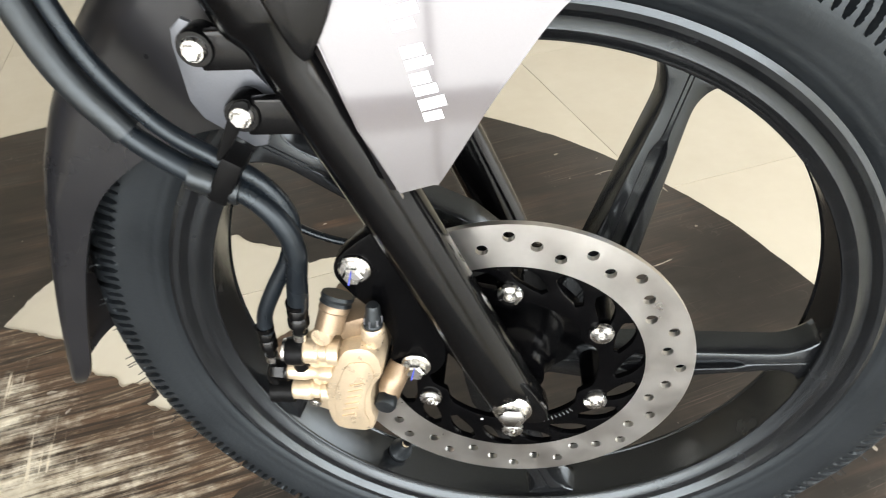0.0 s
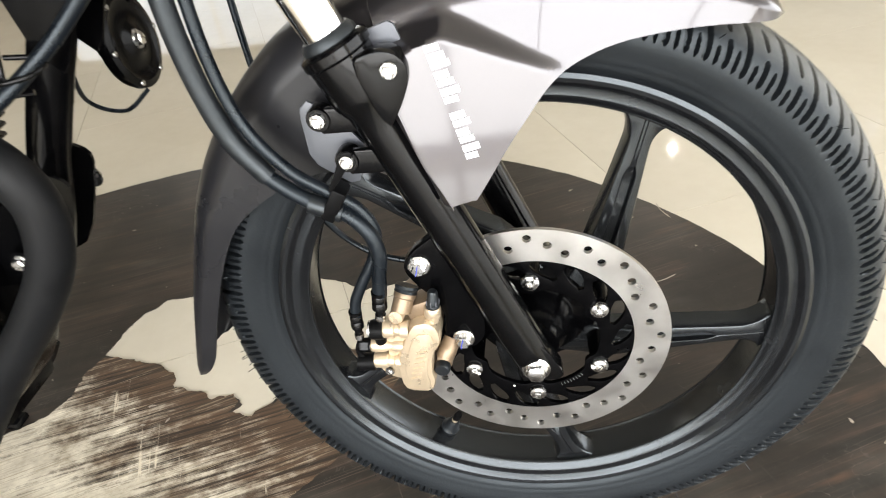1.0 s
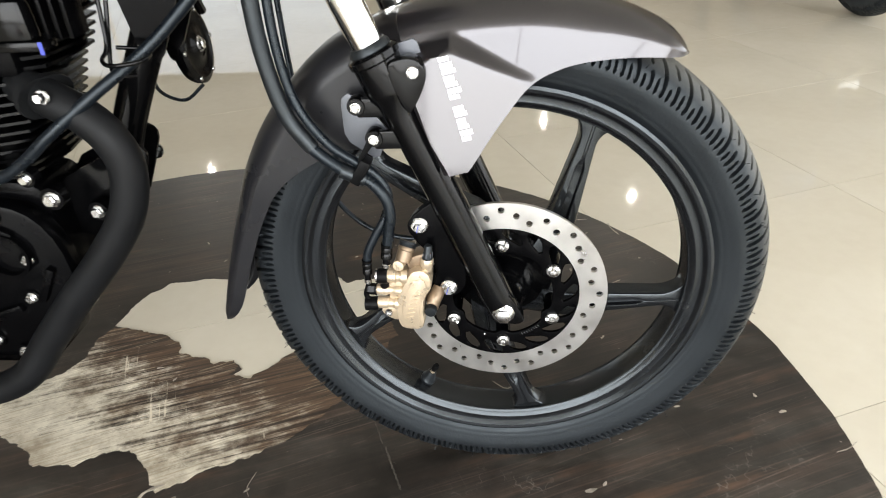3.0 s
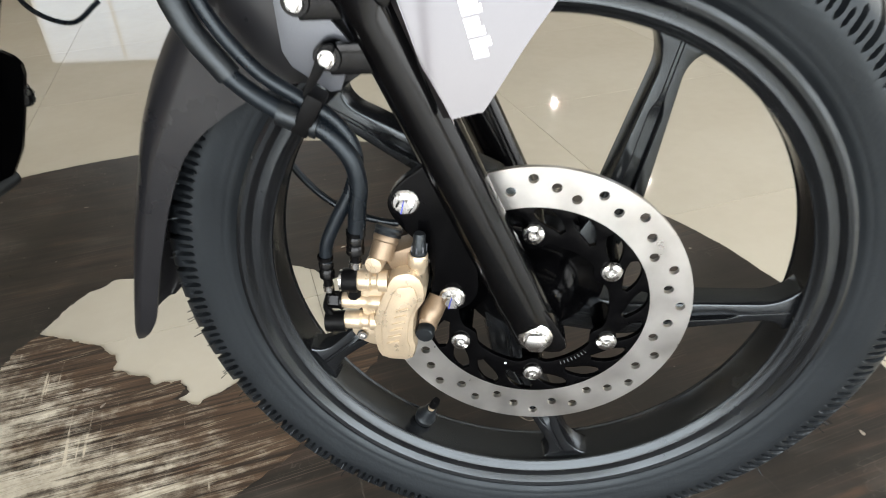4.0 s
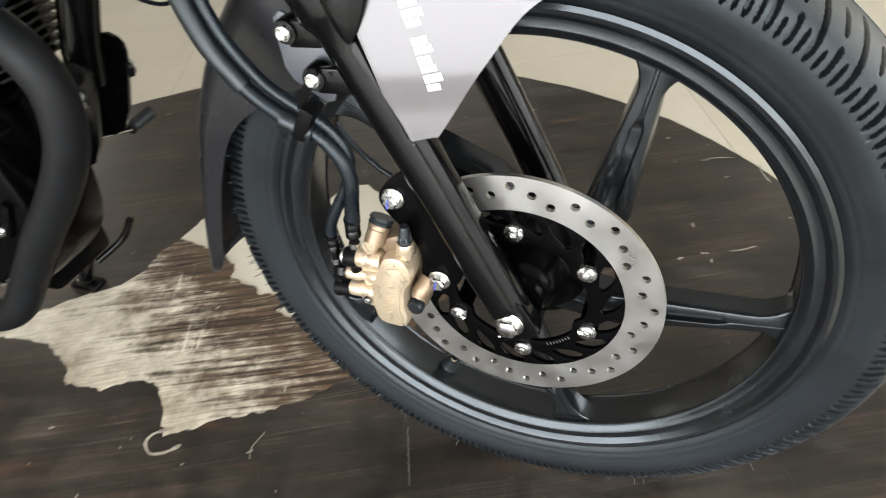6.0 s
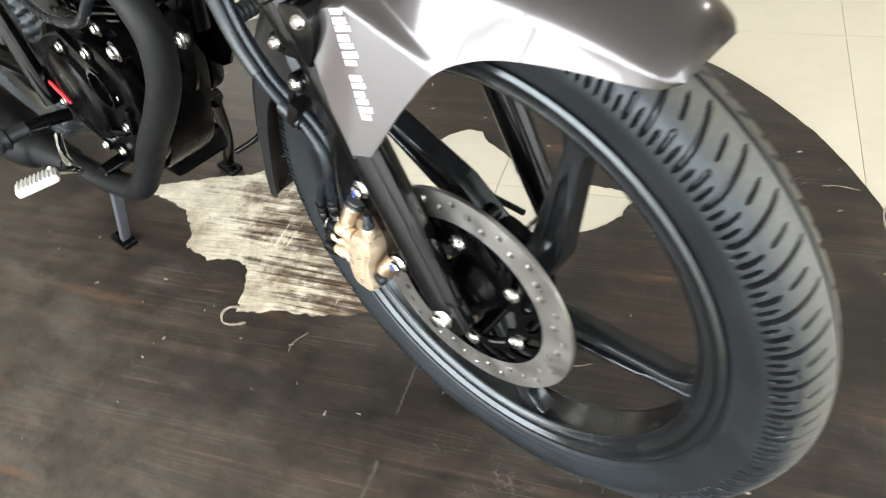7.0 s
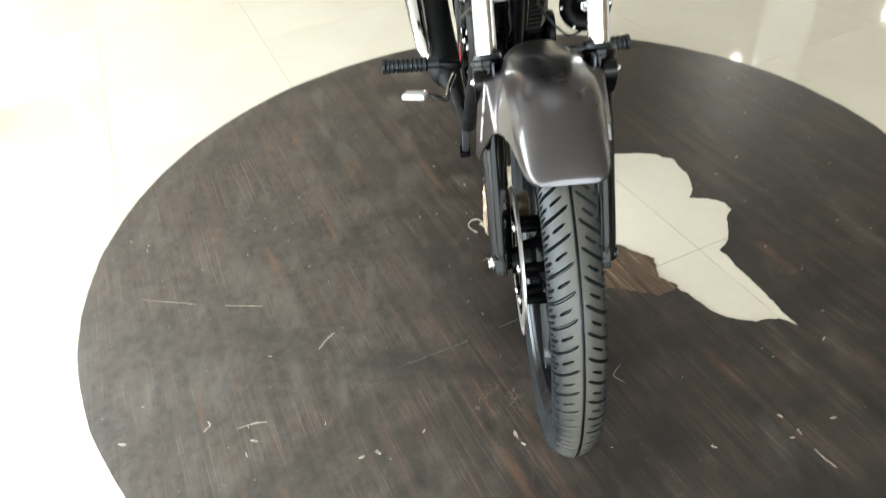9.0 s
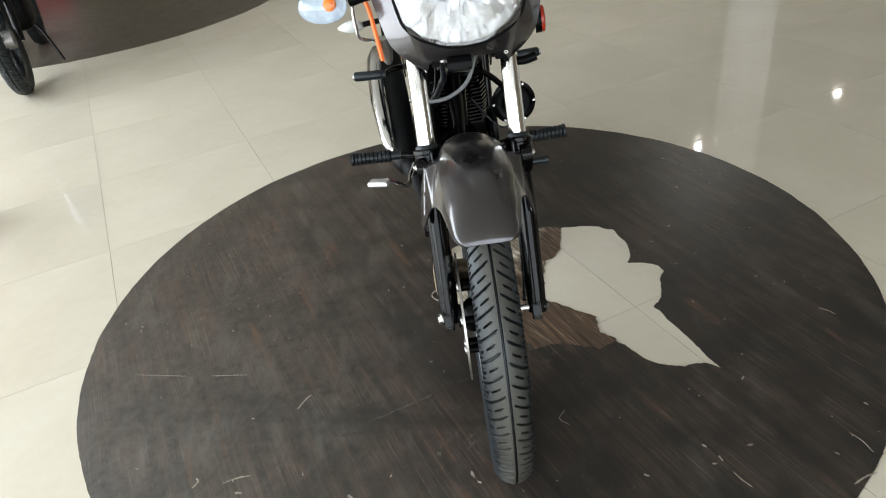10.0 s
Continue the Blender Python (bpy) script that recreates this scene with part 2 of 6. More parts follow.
M_WALL = surface("wall_paint", (0.74, 0.67, 0.55), 0.65, vary=0.04, fine=60, coarse=1.5, relief=0.08, depth=0.001)
M_DARKWALL = surface("brown_wall_panel", (0.34, 0.28, 0.21), 0.5, vary=0.15, fine=60, coarse=1.5, relief=0.08, depth=0.001)
M_CEIL = surface("ceiling_paint", (0.42, 0.41, 0.39), 0.8, vary=0.03, fine=60, coarse=1.2, relief=0.05)
M_RUBBER = surface("tyre_rubber", (0.0085, 0.0098, 0.0112), 0.40, spec=0.42, sheen=(0.86, 0.95, 1.0), vary=0.35, fine=260, coarse=14, relief=0.25, depth=0.0005, rvary=0.12)


def tyre_material():
    """Black rubber, greyed by dust where the tread has rolled."""
    m, nt, b = nodes_of("tyre_rubber_dusty_crown")
    v = mapped(nt)
    sep = nt.nodes.new("ShaderNodeSeparateXYZ")
    link(nt, v, sep.inputs[0])
    sq = math_node(nt, "ADD", math_node(nt, "MULTIPLY", sep.outputs[0], sep.outputs[0]), math_node(nt, "MULTIPLY", sep.outputs[2], sep.outputs[2]))
    fine, coarse = noise_node(nt, v, 260, 3), noise_node(nt, v, 14, 5)
    edge = math_node(nt, "ADD", math_node(nt, "SQRT", sq, 0), math_node(nt, "MULTIPLY", coarse, 0.010))
    crown = ramp_node(nt, math_node(nt, "MULTIPLY", math_node(nt, "SUBTRACT", edge, 0.290), 30.0), [(0.30, (0, 0, 0)), (0.72, (1, 1, 1))])
    side = mix_col(nt, math_node(nt, "ADD", math_node(nt, "MULTIPLY", fine, 0.4), math_node(nt, "MULTIPLY", coarse, 0.6)), (0.0042, 0.0050, 0.0060), (0.0092, 0.0108, 0.0126))
    top = mix_col(nt, fine, (0.040, 0.038, 0.032), (0.074, 0.070, 0.060))
    link(nt, mix_col(nt, crown, side, top), b.inputs["Base Color"])
    link(nt, ramp_node(nt, coarse, [(0.3, (0.38,) * 3), (0.7, (0.56,) * 3)]), b.inputs["Roughness"])
    b.inputs["Specular IOR Level"].default_value = 0.40
    b.inputs["Specular Tint"].default_value = (0.84, 0.94, 1.0, 1)
    bump(nt, b, fine, 0.4, 0.0006)
    return m


M_TYRE = tyre_material()
M_HOSE = surface("hose_rubber", (0.0045, 0.0062, 0.0085), 0.30, spec=0.32, sheen=(0.84, 0.94, 1.0), vary=0.25, fine=500, coarse=40)
M_RIM = surface("satin_black_alloy", (0.0058, 0.0062, 0.0070), 0.215, spec=0.60, sheen=(0.86, 0.95, 1.0), vary=0.2, fine=900, coarse=30, relief=0.12, depth=0.0002, rvary=0.06)
M_BLACK = surface("gloss_black_paint", (0.0018, 0.0018, 0.0020), 0.14, spec=0.22, vary=0.25, fine=700, coarse=25, relief=0.05, rvary=0.05, coat=0.0)
M_ENGINE = surface("black_engine_paint", (0.0012, 0.0012, 0.0014), 0.20, spec=0.07, vary=0.3, fine=500, coarse=35, relief=0.2, depth=0.0004)
M_MATT = surface("matt_black_heat_paint", (0.0052, 0.0055, 0.0060), 0.55, spec=0.15, vary=0.2, fine=900, coarse=30, relief=0.2, depth=0.0003)
M_PLASTIC = surface("black_plastic", (0.0032, 0.0032, 0.0034), 0.38, spec=0.07, vary=0.2, fine=800, coarse=30)
M_GREY = surface("gunmetal_paint", (0.060, 0.056, 0.059), 0.29, metal=0.85, vary=0.06, fine=1500, coarse=10, relief=0.0, rvary=0.03, coat=0.9, coat_rough=0.06)
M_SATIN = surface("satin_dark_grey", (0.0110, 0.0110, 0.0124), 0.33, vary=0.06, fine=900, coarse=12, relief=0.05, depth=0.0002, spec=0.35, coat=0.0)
M_GREYMATT = surface("slate_grey_steel", (0.085, 0.090, 0.102), 0.40, metal=0.3, vary=0.1, fine=900, coarse=20, relief=0.12, depth=0.0002)
M_CHROME = surface("chrome", (0.78, 0.78, 0.77), 0.10, metal=1.0, vary=0.04, fine=300, coarse=30, relief=0.0, rvary=0.05)
M_ZINC = surface("zinc_plate", (0.60, 0.595, 0.58), 0.24, metal=1.0, vary=0.12, fine=600, coarse=120, relief=0.1, depth=0.0002)
M_DISC = brushed_disc_material()
M_GOLD = surface("champagne_cast_alloy", (0.57, 0.462, 0.328), 0.33, metal=0.6, vary=0.12, fine=900, coarse=60, relief=0.25, depth=0.0003)
M_BRONZE = surface("bronze_cast_alloy", (0.22, 0.16, 0.105), 0.42, metal=0.6, vary=0.15, fine=900, coarse=60, relief=0.25, depth=0.0003)
M_PALEALU = surface("bright_cast_aluminium", (0.76, 0.76, 0.75), 0.38, metal=0.5, vary=0.06, fine=500, coarse=50, relief=0.2)
M_ALU = surface("cast_aluminium", (0.52, 0.51, 0.49), 0.36, metal=0.9, vary=0.15, fine=500, coarse=50, relief=0.2)
M_BLUEINK = surface("blue_paint_mark", (0.05, 0.07, 0.42), 0.5, vary=0.2)
M_WHITE = surface("white_sticker", (0.80, 0.80, 0.79), 0.35, vary=0.05)
M_DECAL = surface("silver_white_decal", (0.54, 0.54, 0.56), 0.34, metal=0.35, vary=0.2, fine=300, coarse=120)
M_RED = surface("red_print", (0.62, 0.025, 0.035), 0.35, vary=0.1)
M_ORANGE = surface("orange_red_sticker", (0.85, 0.16, 0.035), 0.35, vary=0.1)
M_AMBER = surface("amber_lens", (0.80, 0.17, 0.012), 0.12, vary=0.1)
M_REFLEX = surface("red_reflex_lens", (0.42, 0.030, 0.012), 0.14, vary=0.25, fine=300, coarse=90)
M_CLAY = surface("brown_red_plastic", (0.34, 0.075, 0.035), 0.4, vary=0.15)
M_BLUE = surface("dark_blue_paint", (0.012, 0.026, 0.075), 0.22, vary=0.1, coat=0.8)
M_WRAP = surface("pale_plastic_wrap", (0.30, 0.36, 0.42), 0.22, vary=0.25, fine=90, coarse=45, relief=0.5, depth=0.003)
M_LENS = glass_material("clear_lens")
M_MIRROR = surface("reflector_chrome", (0.86, 0.87, 0.88), 0.06, metal=1.0, vary=0.02, relief=0.0, rvary=0.03)
M_LAMP = glow_material("lamp_glow", (1.0, 0.92, 0.8), 14.0)


# ---- shapes ----
def bm_link(name, bm, material, parent=None, label="", smooth=38):
    bmesh.ops.recalc_face_normals(bm, faces=bm.faces)
    me = bpy.data.meshes.new(name)
    bm.to_mesh(me)
    bm.free()
    me.materials.append(material)
    me.polygons.foreach_set("use_smooth", [True] * len(me.polygons))
    me.set_sharp_from_angle(angle=radians(smooth))
    ob = new(name, me)
    if parent:
        ob.parent = parent
    return tagged(ob, label) if label else ob


def part(name, bm, material, parent, label="", smooth=38):
    """Links a bmesh as one mesh object under a thing or a part."""
    return bm_link(name, bm, material, parent, label, smooth)


def side(y, x=0.0, z=0.0):
    """Local x, y, z to world x, z, -y: plates drawn in the side view, growing towards the bike's right."""
    return Matrix.Translation((x, y, z)) @ Matrix.Rotation(radians(90), 4, "X")


def along(p, d):
    """A frame at p whose z axis points along d."""
    return Matrix.Translation(p) @ Vector(d).to_track_quat("Z", "Y").to_matrix().to_4x4()


def ring(bm, pts):
    return [bm.verts.new(p) for p in pts]


def skin(bm, a, b, closed=True):
    n = len(a)
    for i in range(n if closed else n - 1):
        j = (i + 1) % n
        bm.faces.new((a[i], a[j], b[j], b[i]))


def lathe(profile, seg=32, m=None, bm=None, loop=False):
    """Turns (radius, height) points round z. A closed loop when loop is set, capped when not."""
    bm = bm or bmesh.new()
    m = m or Matrix()
    rings = []
    for r, h in profile:
        r = max(r, 1e-5)
        rings.append(ring(bm, [m @ Vector((r * math.cos(a), r * math.sin(a), h)) for a in (2 * math.pi * i / seg for i in range(seg))]))
    for a, b in zip(rings, rings[1:]):
        skin(bm, a, b)
    if loop:
        skin(bm, rings[-1], rings[0])
    else:
        bm.faces.new(rings[0])
        bm.faces.new(rings[-1])
    return bm


def spline(pts, res=8):
    """Catmull-Rom through the points."""
    p = [Vector(q) for q in pts]
    p = [2 * p[0] - p[1], *p, 2 * p[-1] - p[-2]]
    out = []
    for i in range(1, len(p) - 2):
        for k in range(res):
            t = k / res
            a, b, c, d = p[i - 1], p[i], p[i + 1], p[i + 2]
            out.append(0.5 * (2 * b + (c - a) * t + (2 * a - 5 * b + 4 * c - d) * t * t + (3 * b - a - 3 * c + d) * t ** 3))
    return out + [p[-2]]


def tube(pts, r, seg=12, res=8, bm=None, smooth=True):
    """A round bar along points; r a number or one radius for each control point."""
    bm = bm or bmesh.new()
    path = spline(pts, res) if smooth else [Vector(q) for q in pts]
    n = len(path)
    radii = [r] * n if isinstance(r, (int, float)) else [float(q) for q in np.interp(np.linspace(0, len(r) - 1, n), range(len(r)), r)]
    up, prev = None, None
    for i, p in enumerate(path):
        d = (path[min(i + 1, n - 1)] - path[max(i - 1, 0)]).normalized()
        if up is None:
            up = d.orthogonal().normalized()
        up = (up - d * up.dot(d)).normalized()
        other = d.cross(up)
        now = ring(bm, [p + radii[i] * (math.cos(a) * up + math.sin(a) * other) for a in (2 * math.pi * k / seg for k in range(seg))])
        if prev:
            skin(bm, prev, now)
        else:
            bm.faces.new(now)
        prev = now
    bm.faces.new(prev)
    return bm


def circle(r, n=32, x=0.0, y=0.0, start=0.0):
    return [(x + r * math.cos(start + 2 * math.pi * i / n), y + r * math.sin(start + 2 * math.pi * i / n)) for i in range(n)]


def plate(outer, holes=(), t=0.004, m=None, bevel=0.0, bm=None):
    """A flat sheet with real holes, drawn in x and y and grown to t along z."""
    tmp = bmesh.new()
    m = m or Matrix()
    edges = []
    for loop in (outer, *holes):
        vs = [tmp.verts.new((x, y, 0)) for x, y in loop]
        edges += [tmp.edges.new((vs[i], vs[(i + 1) % len(vs)])) for i in range(len(vs))]
    if holes:
        bmesh.ops.triangle_fill(tmp, use_beauty=True, edges=edges)
    else:
        tmp.faces.new(list(tmp.verts))
    got = bmesh.ops.extrude_face_region(tmp, geom=list(tmp.faces))
    bmesh.ops.translate(tmp, vec=(0, 0, t), verts=[v for v in got["geom"] if isinstance(v, bmesh.types.BMVert)])
    bmesh.ops.recalc_face_normals(tmp, faces=tmp.faces)
    if bevel:
        rim = [e for e in tmp.edges if len(e.link_faces) == 2 and e.calc_face_angle() > 0.7 and abs(e.verts[0].co.z - e.verts[1].co.z) < t * 0.1]
        bmesh.ops.bevel(tmp, geom=rim, offset=bevel, segments=2, affect="EDGES", profile=0.6)
    bmesh.ops.transform(tmp, matrix=m, verts=tmp.verts)
    if bm is None:
        return tmp
    me = bpy.data.meshes.new("tmp")
    tmp.to_mesh(me)
    tmp.free()
    bm.from_mesh(me)
    bpy.data.meshes.remove(me)
    return bm


def block(sx, sy, sz, m=None, bevel=0.002, bm=None, taper=1.0):
    """A box with softened edges; taper narrows its top."""
    tmp = bmesh.new()
    bmesh.ops.create_cube(tmp, size=1)
    for v in tmp.verts:
        k = taper if v.co.z > 0 else 1.0
        v.co = (v.co.x * sx * k, v.co.y * sy * k, v.co.z * sz)
    if bevel:
        bmesh.ops.bevel(tmp, geom=list(tmp.edges), offset=bevel, segments=2, affect="EDGES", profile=0.6)
    bmesh.ops.transform(tmp, matrix=m or Matrix(), verts=tmp.verts)
    if bm is None:
        return tmp
    me = bpy.data.meshes.new("tmp")
    tmp.to_mesh(me)
    tmp.free()
    bm.from_mesh(me)
    bpy.data.meshes.remove(me)
    return bm


def rounded(pts, cuts=2, keep=0.25):
    """Rounds the corners of a closed outline."""
    for _ in range(cuts):
        out = []
        for i, (x, y) in enumerate(pts):
            u, v = pts[(i + 1) % len(pts)]
            out += [(x + keep * (u - x), y + keep * (v - y)), (u - keep * (u - x), v - keep * (v - y))]
        pts = out
    return pts


def hex_bolt(p, d, r=0.008, h=0.006, flange=1.35):
    """A hexagon head on a washer flange."""
    m = along(p, d)
    bm = lathe([(0.0, 0), (r * flange, 0), (r * flange, 0.0012), (r * flange * 0.86, 0.0024), (0.0, 0.0024)], 20, m)
    a = [m @ Vector((r * math.cos(k * math.pi / 3), r * math.sin(k * math.pi / 3), 0.002)) for k in range(6)]
    lo = ring(bm, a)
    mid = ring(bm, [m @ Vector((r * math.cos(k * math.pi / 3), r * math.sin(k * math.pi / 3), h * 0.85)) for k in range(6)])
    top = ring(bm, [m @ Vector((0.8 * r * math.cos(k * math.pi / 3), 0.8 * r * math.sin(k * math.pi / 3), h)) for k in range(6)])
    skin(bm, lo, mid)
    skin(bm, mid, top)
    bm.faces.new(top)
    return bm


def socket_bolt(p, d, r=0.008, h=0.005):
    """A low domed head with a sunk socket."""
    return lathe([(0.0, 0), (r, 0), (r, h * 0.5), (r * 0.85, h), (r * 0.5, h), (r * 0.45, h * 0.35), (0.0, h * 0.3)], 20, along(p, d))


def slot_bolt(p, d, r=0.008, h=0.004, turn=0.0):
    """A flat washer-faced head with a small socket and one cut slot."""
    m = along(p, d) @ Matrix.Rotation(radians(turn), 4, "Z")
    bm = lathe([(0.0, 0), (r, 0), (r * 1.02, h * 0.35), (r * 0.94, h * 0.75), (r * 0.60, h * 0.85), (r * 0.52, h), (r * 0.34, h), (r * 0.28, h * 0.4), (0.0, h * 0.3)], 28, m)
    n = 28
    for v in bm.verts:
        q = m.inverted() @ v.co
        if q.x > r * 0.3 and abs(q.y) < r * 0.2 and q.z > h * 0.5:
            v.co = m @ Vector((q.x, q.y, h * 0.45))
    return bm


# ---- the showroom ----
X0, X1, Y0, Y1, ZC = -11.0, 5.0, -4.3, 11.5, 3.0


def slab(name, lo, hi, material, label, category, bevel=0.0):
    c = [(a + b) / 2 for a, b in zip(lo, hi)]
    d = [b - a for a, b in zip(lo, hi)]
    ob = bm_link(name, block(*d, Matrix.Translation(c), bevel), material)
    return tagged(ob, label, category, kind="structure")


slab("wall_west", (X0 - 0.2, Y0 - 0.2, -0.02), (X0, Y1 + 0.2, ZC), M_WALL, "plain cream painted showroom wall", "wall")
slab("ceiling", (X0 - 0.2, Y0 - 0.2, ZC), (X1 + 0.2, Y1 + 0.2, ZC + 0.15), M_CEIL, "plain white painted ceiling", "ceiling")
# two glazed fronts, plus an added north one: piers, sill and head beam each


def glazed_wall(name, axis, at, lo, hi, w0, w1, number, paint=None):
    """A wall along x or y with one wide window from w0 to w1."""
    def slab_of(a, b, z0, z1, thick=0.2, back=0.0):
        c, d, off = (a + b) / 2, b - a, at + (thick / 2 + back) * (1 if axis == "y" else -1)
        if axis == "x":
            return block(d, thick, z1 - z0, Matrix.Translation((c, off, (z0 + z1) / 2)), 0.0)
        return block(thick, d, z1 - z0, Matrix.Translation((off, c, (z0 + z1) / 2)), 0.0)
    wall = tagged(bm_link(name, slab_of(lo, w0, -0.02, ZC), paint or M_WALL), "painted wall round a shop window", "wall", kind="structure")
    for a, b, z0, z1 in ((w1, hi, -0.02, ZC), (w0, w1, 2.96, ZC), (w0, w1, -0.02, 0.06)):
        part("wall_panel", slab_of(a, b, z0, z1), paint or M_WALL, wall)
    win = tagged(bm_link("window_%d" % number, slab_of(w0, w1, 0.06, 0.11, 0.06, 0.09), M_ALU), "wide shop window with thin aluminium bars", "window", kind="structure")
    part("window_frame", slab_of(w0, w1, 2.91, 2.96, 0.06, 0.09), M_ALU, win)
    for i in range(5):
        x = w0 + i * (w1 - w0 - 0.05) / 4
        part("window_bar", slab_of(x, x + 0.05, 0.11, 2.91, 0.06, 0.09), M_ALU, win)


pillar = bm_link("pillar", block(0.36, 0.36, ZC, Matrix.Translation((-6.1, 3.32, ZC / 2)), 0.01), M_PILLAR)
tagged(pillar, "square white painted showroom pillar", "pillar", kind="structure")
glazed_wall("wall_south", "x", Y0, X0, X1, -3.6, 4.6, 1)
# north window is unseen, added so the polished floor mirrors something bright
glazed_wall("wall_north", "x", Y1 + 0.2, X0, X1, -8.6, -2.7, 3, M_DARKWALL)
glazed_wall("wall_east", "y", X1, Y0 - 0.2, Y1 + 0.2, -3.7, 3.7, 2)


def downlight(x, y):
    m = Matrix.Translation((x, y, ZC))
    bm = lathe([(0.036, -0.001), (0.052, -0.001), (0.052, -0.008), (0.046, -0.012), (0.036, -0.008)], 32, m, loop=True)
    ob = tagged(bm_link("ceiling_light", bm, M_ALU), "small round recessed ceiling downlight", "lamp", "ceiling lights")
    part("diffuser", lathe([(0.0, -0.002), (0.035, -0.002), (0.035, -0.005), (0.0, -0.005)], 32, m), M_LAMP, ob, "glowing warm white disc")


for lx, ly in LAMP_SPOTS:
    downlight(lx, ly)


# ---- floor film with its torn hole and scraped patch ----
def ragged(pts, step, amp, scale, seed):
    """An outline cut fine and roughened."""
    out = []
    for i, (x, y) in enumerate(pts):
        u, v = pts[(i + 1) % len(pts)]
        n = max(1, int(math.hypot(u - x, v - y) / step))
        for k in range(n):
            p = Vector((x + (u - x) * k / n, y + (v - y) * k / n, seed))
            w = noise.noise_vector(p * scale) * amp + noise.noise_vector(p * scale * 4) * amp * 0.4
            out.append((p.x + w.x, p.y + w.y))
    return out


FILM_C, FILM_R = (-0.532, -0.029), 1.027
HOLE = [(-0.737, 0.273), (-0.729, 0.336), (-0.718, 0.383), (-0.686, 0.424), (-0.648, 0.433), (-0.616, 0.442), (-0.584, 0.439), (-0.547, 0.428), (-0.521, 0.414), (-0.509, 0.460), (-0.485, 0.494), (-0.454, 0.498),
        (-0.426, 0.476), (-0.356, 0.461), (-0.322, 0.428), (-0.212, 0.459), (-0.082, 0.505), (-0.101, 0.479), (-0.098, 0.427), (-0.115, 0.379), (-0.136, 0.355), (-0.176, 0.333), (-0.214, 0.302), (-0.252, 0.270),
        (-0.311, 0.273), (-0.340, 0.238), (-0.373, 0.200), (-0.393, 0.179), (-0.419, 0.145), (-0.428, 0.131), (-0.465, 0.144), (-0.451, 0.160), (-0.470, 0.177), (-0.505, 0.167), (-0.548, 0.185), (-0.575, 0.198), (-0.595, 0.228), (-0.634, 0.251), (-0.684, 0.265)]
WORN = [(-0.737, 0.275), (-0.753, 0.219), (-0.745, 0.185), (-0.769, 0.142), (-0.813, 0.104), (-0.858, 0.063), (-0.895, 0.031), (-0.939, 0.012), (-0.920, -0.005), (-0.843, -0.002), (-0.790, -0.000), (-0.744, -0.025), (-0.716, -0.040), (-0.698, -0.063), (-0.661, -0.054),
        (-0.627, -0.058), (-0.606, -0.034), (-0.559, -0.025), (-0.538, -0.044), (-0.515, -0.078), (-0.490, -0.095), (-0.452, -0.078), (-0.406, -0.046), (-0.366, -0.028), (-0.313, 0.016), (-0.287, 0.049), (-0.266, 0.084), (-0.226, 0.110), (-0.232, 0.185), (-0.191, 0.256),
        (-0.219, 0.306), (-0.252, 0.273), (-0.311, 0.276), (-0.340, 0.241), (-0.373, 0.203), (-0.393, 0.182), (-0.419, 0.148), (-0.428, 0.134), (-0.465, 0.147), (-0.451, 0.163), (-0.470, 0.181), (-0.505, 0.170), (-0.548, 0.188), (-0.575, 0.201), (-0.595, 0.231), (-0.634, 0.255), (-0.684, 0.268)]


def floor_film():
    outer = ragged(circle(FILM_R, 120, *FILM_C), 0.006, 0.0032, 11, 3.1)
    hole = ragged(ragged(HOLE, 0.020, 0.0075, 19, 1.7), 0.004, 0.0030, 95, 2.4)
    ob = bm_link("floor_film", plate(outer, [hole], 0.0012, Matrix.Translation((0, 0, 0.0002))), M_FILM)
    tagged(ob, "round dark wood-print floor film, torn and scratched, stuck on tiles", "floor film")
    part("scraped_patch", plate(ragged(ragged(WORN, 0.020, 0.008, 22, 5.2), 0.004, 0.0058, 70, 3.3), (), 0.0005, Matrix.Translation((0, 0, 0.0013))), M_WORN, ob, "film scraped through in pale streaks")


floor_film()


def crease(a, b, width):
    """The ridge where a tile joint shows through the film."""
    a, b = Vector(a), Vector(b)
    n = Vector((-(b - a).y, (b - a).x)).normalized() * width / 2
    pts, back = [], []
    for k in range(25):
        p = a.lerp(b, k / 24) + n * 0.8 * noise.noise(Vector((k * 0.9, a.x * 9, 0)))
        q = n * (0.35 + 0.65 * abs(noise.noise(Vector((k * 0.7, 4.0, a.y * 5)))))
        pts.append(tuple(p + q))
        back.append(tuple(p - q))
    ob = bm_link("film_crease", plate(pts + back[::-1], (), 0.0004, Matrix.Translation((0, 0, 0.0013))), M_CREASE)
    tagged(ob, "thin pale scuffed ridge in the dark film", "scuff", "ridges over the tile joints")


crease((-0.056, -0.293), (-0.114, -0.146), 0.0075)
crease((-0.017, -0.369), (-0.042, -0.314), 0.0060)
crease((-0.142, -0.083), (-0.175, -0.006), 0.0050)
crease((-0.180, 0.000), (-0.289, 0.260), 0.0036)
crease((0.039, -0.510), (0.011, -0.447), 0.0030)
crease((0.176, -0.746), (0.006, -0.703), 0.0030)


def flake(x, y, size, turn):
    pts = [(0.50 * size * (0.6 + 0.5 * random.random()) * math.cos(a) * 1.8, 0.42 * size * (0.3 + 0.7 * random.random()) * math.sin(a)) for a in (k * math.pi / 4 for k in range(8))]
    m = Matrix.Translation((x, y, 0.0014)) @ Matrix.Rotation(turn, 4, "Z")
    ob = bm_link("paint_flake", plate(pts, (), 0.0006, m), M_SCRATCH)
    tagged(ob, "small pale torn flake lying on dark film", "debris", "flakes on the film")


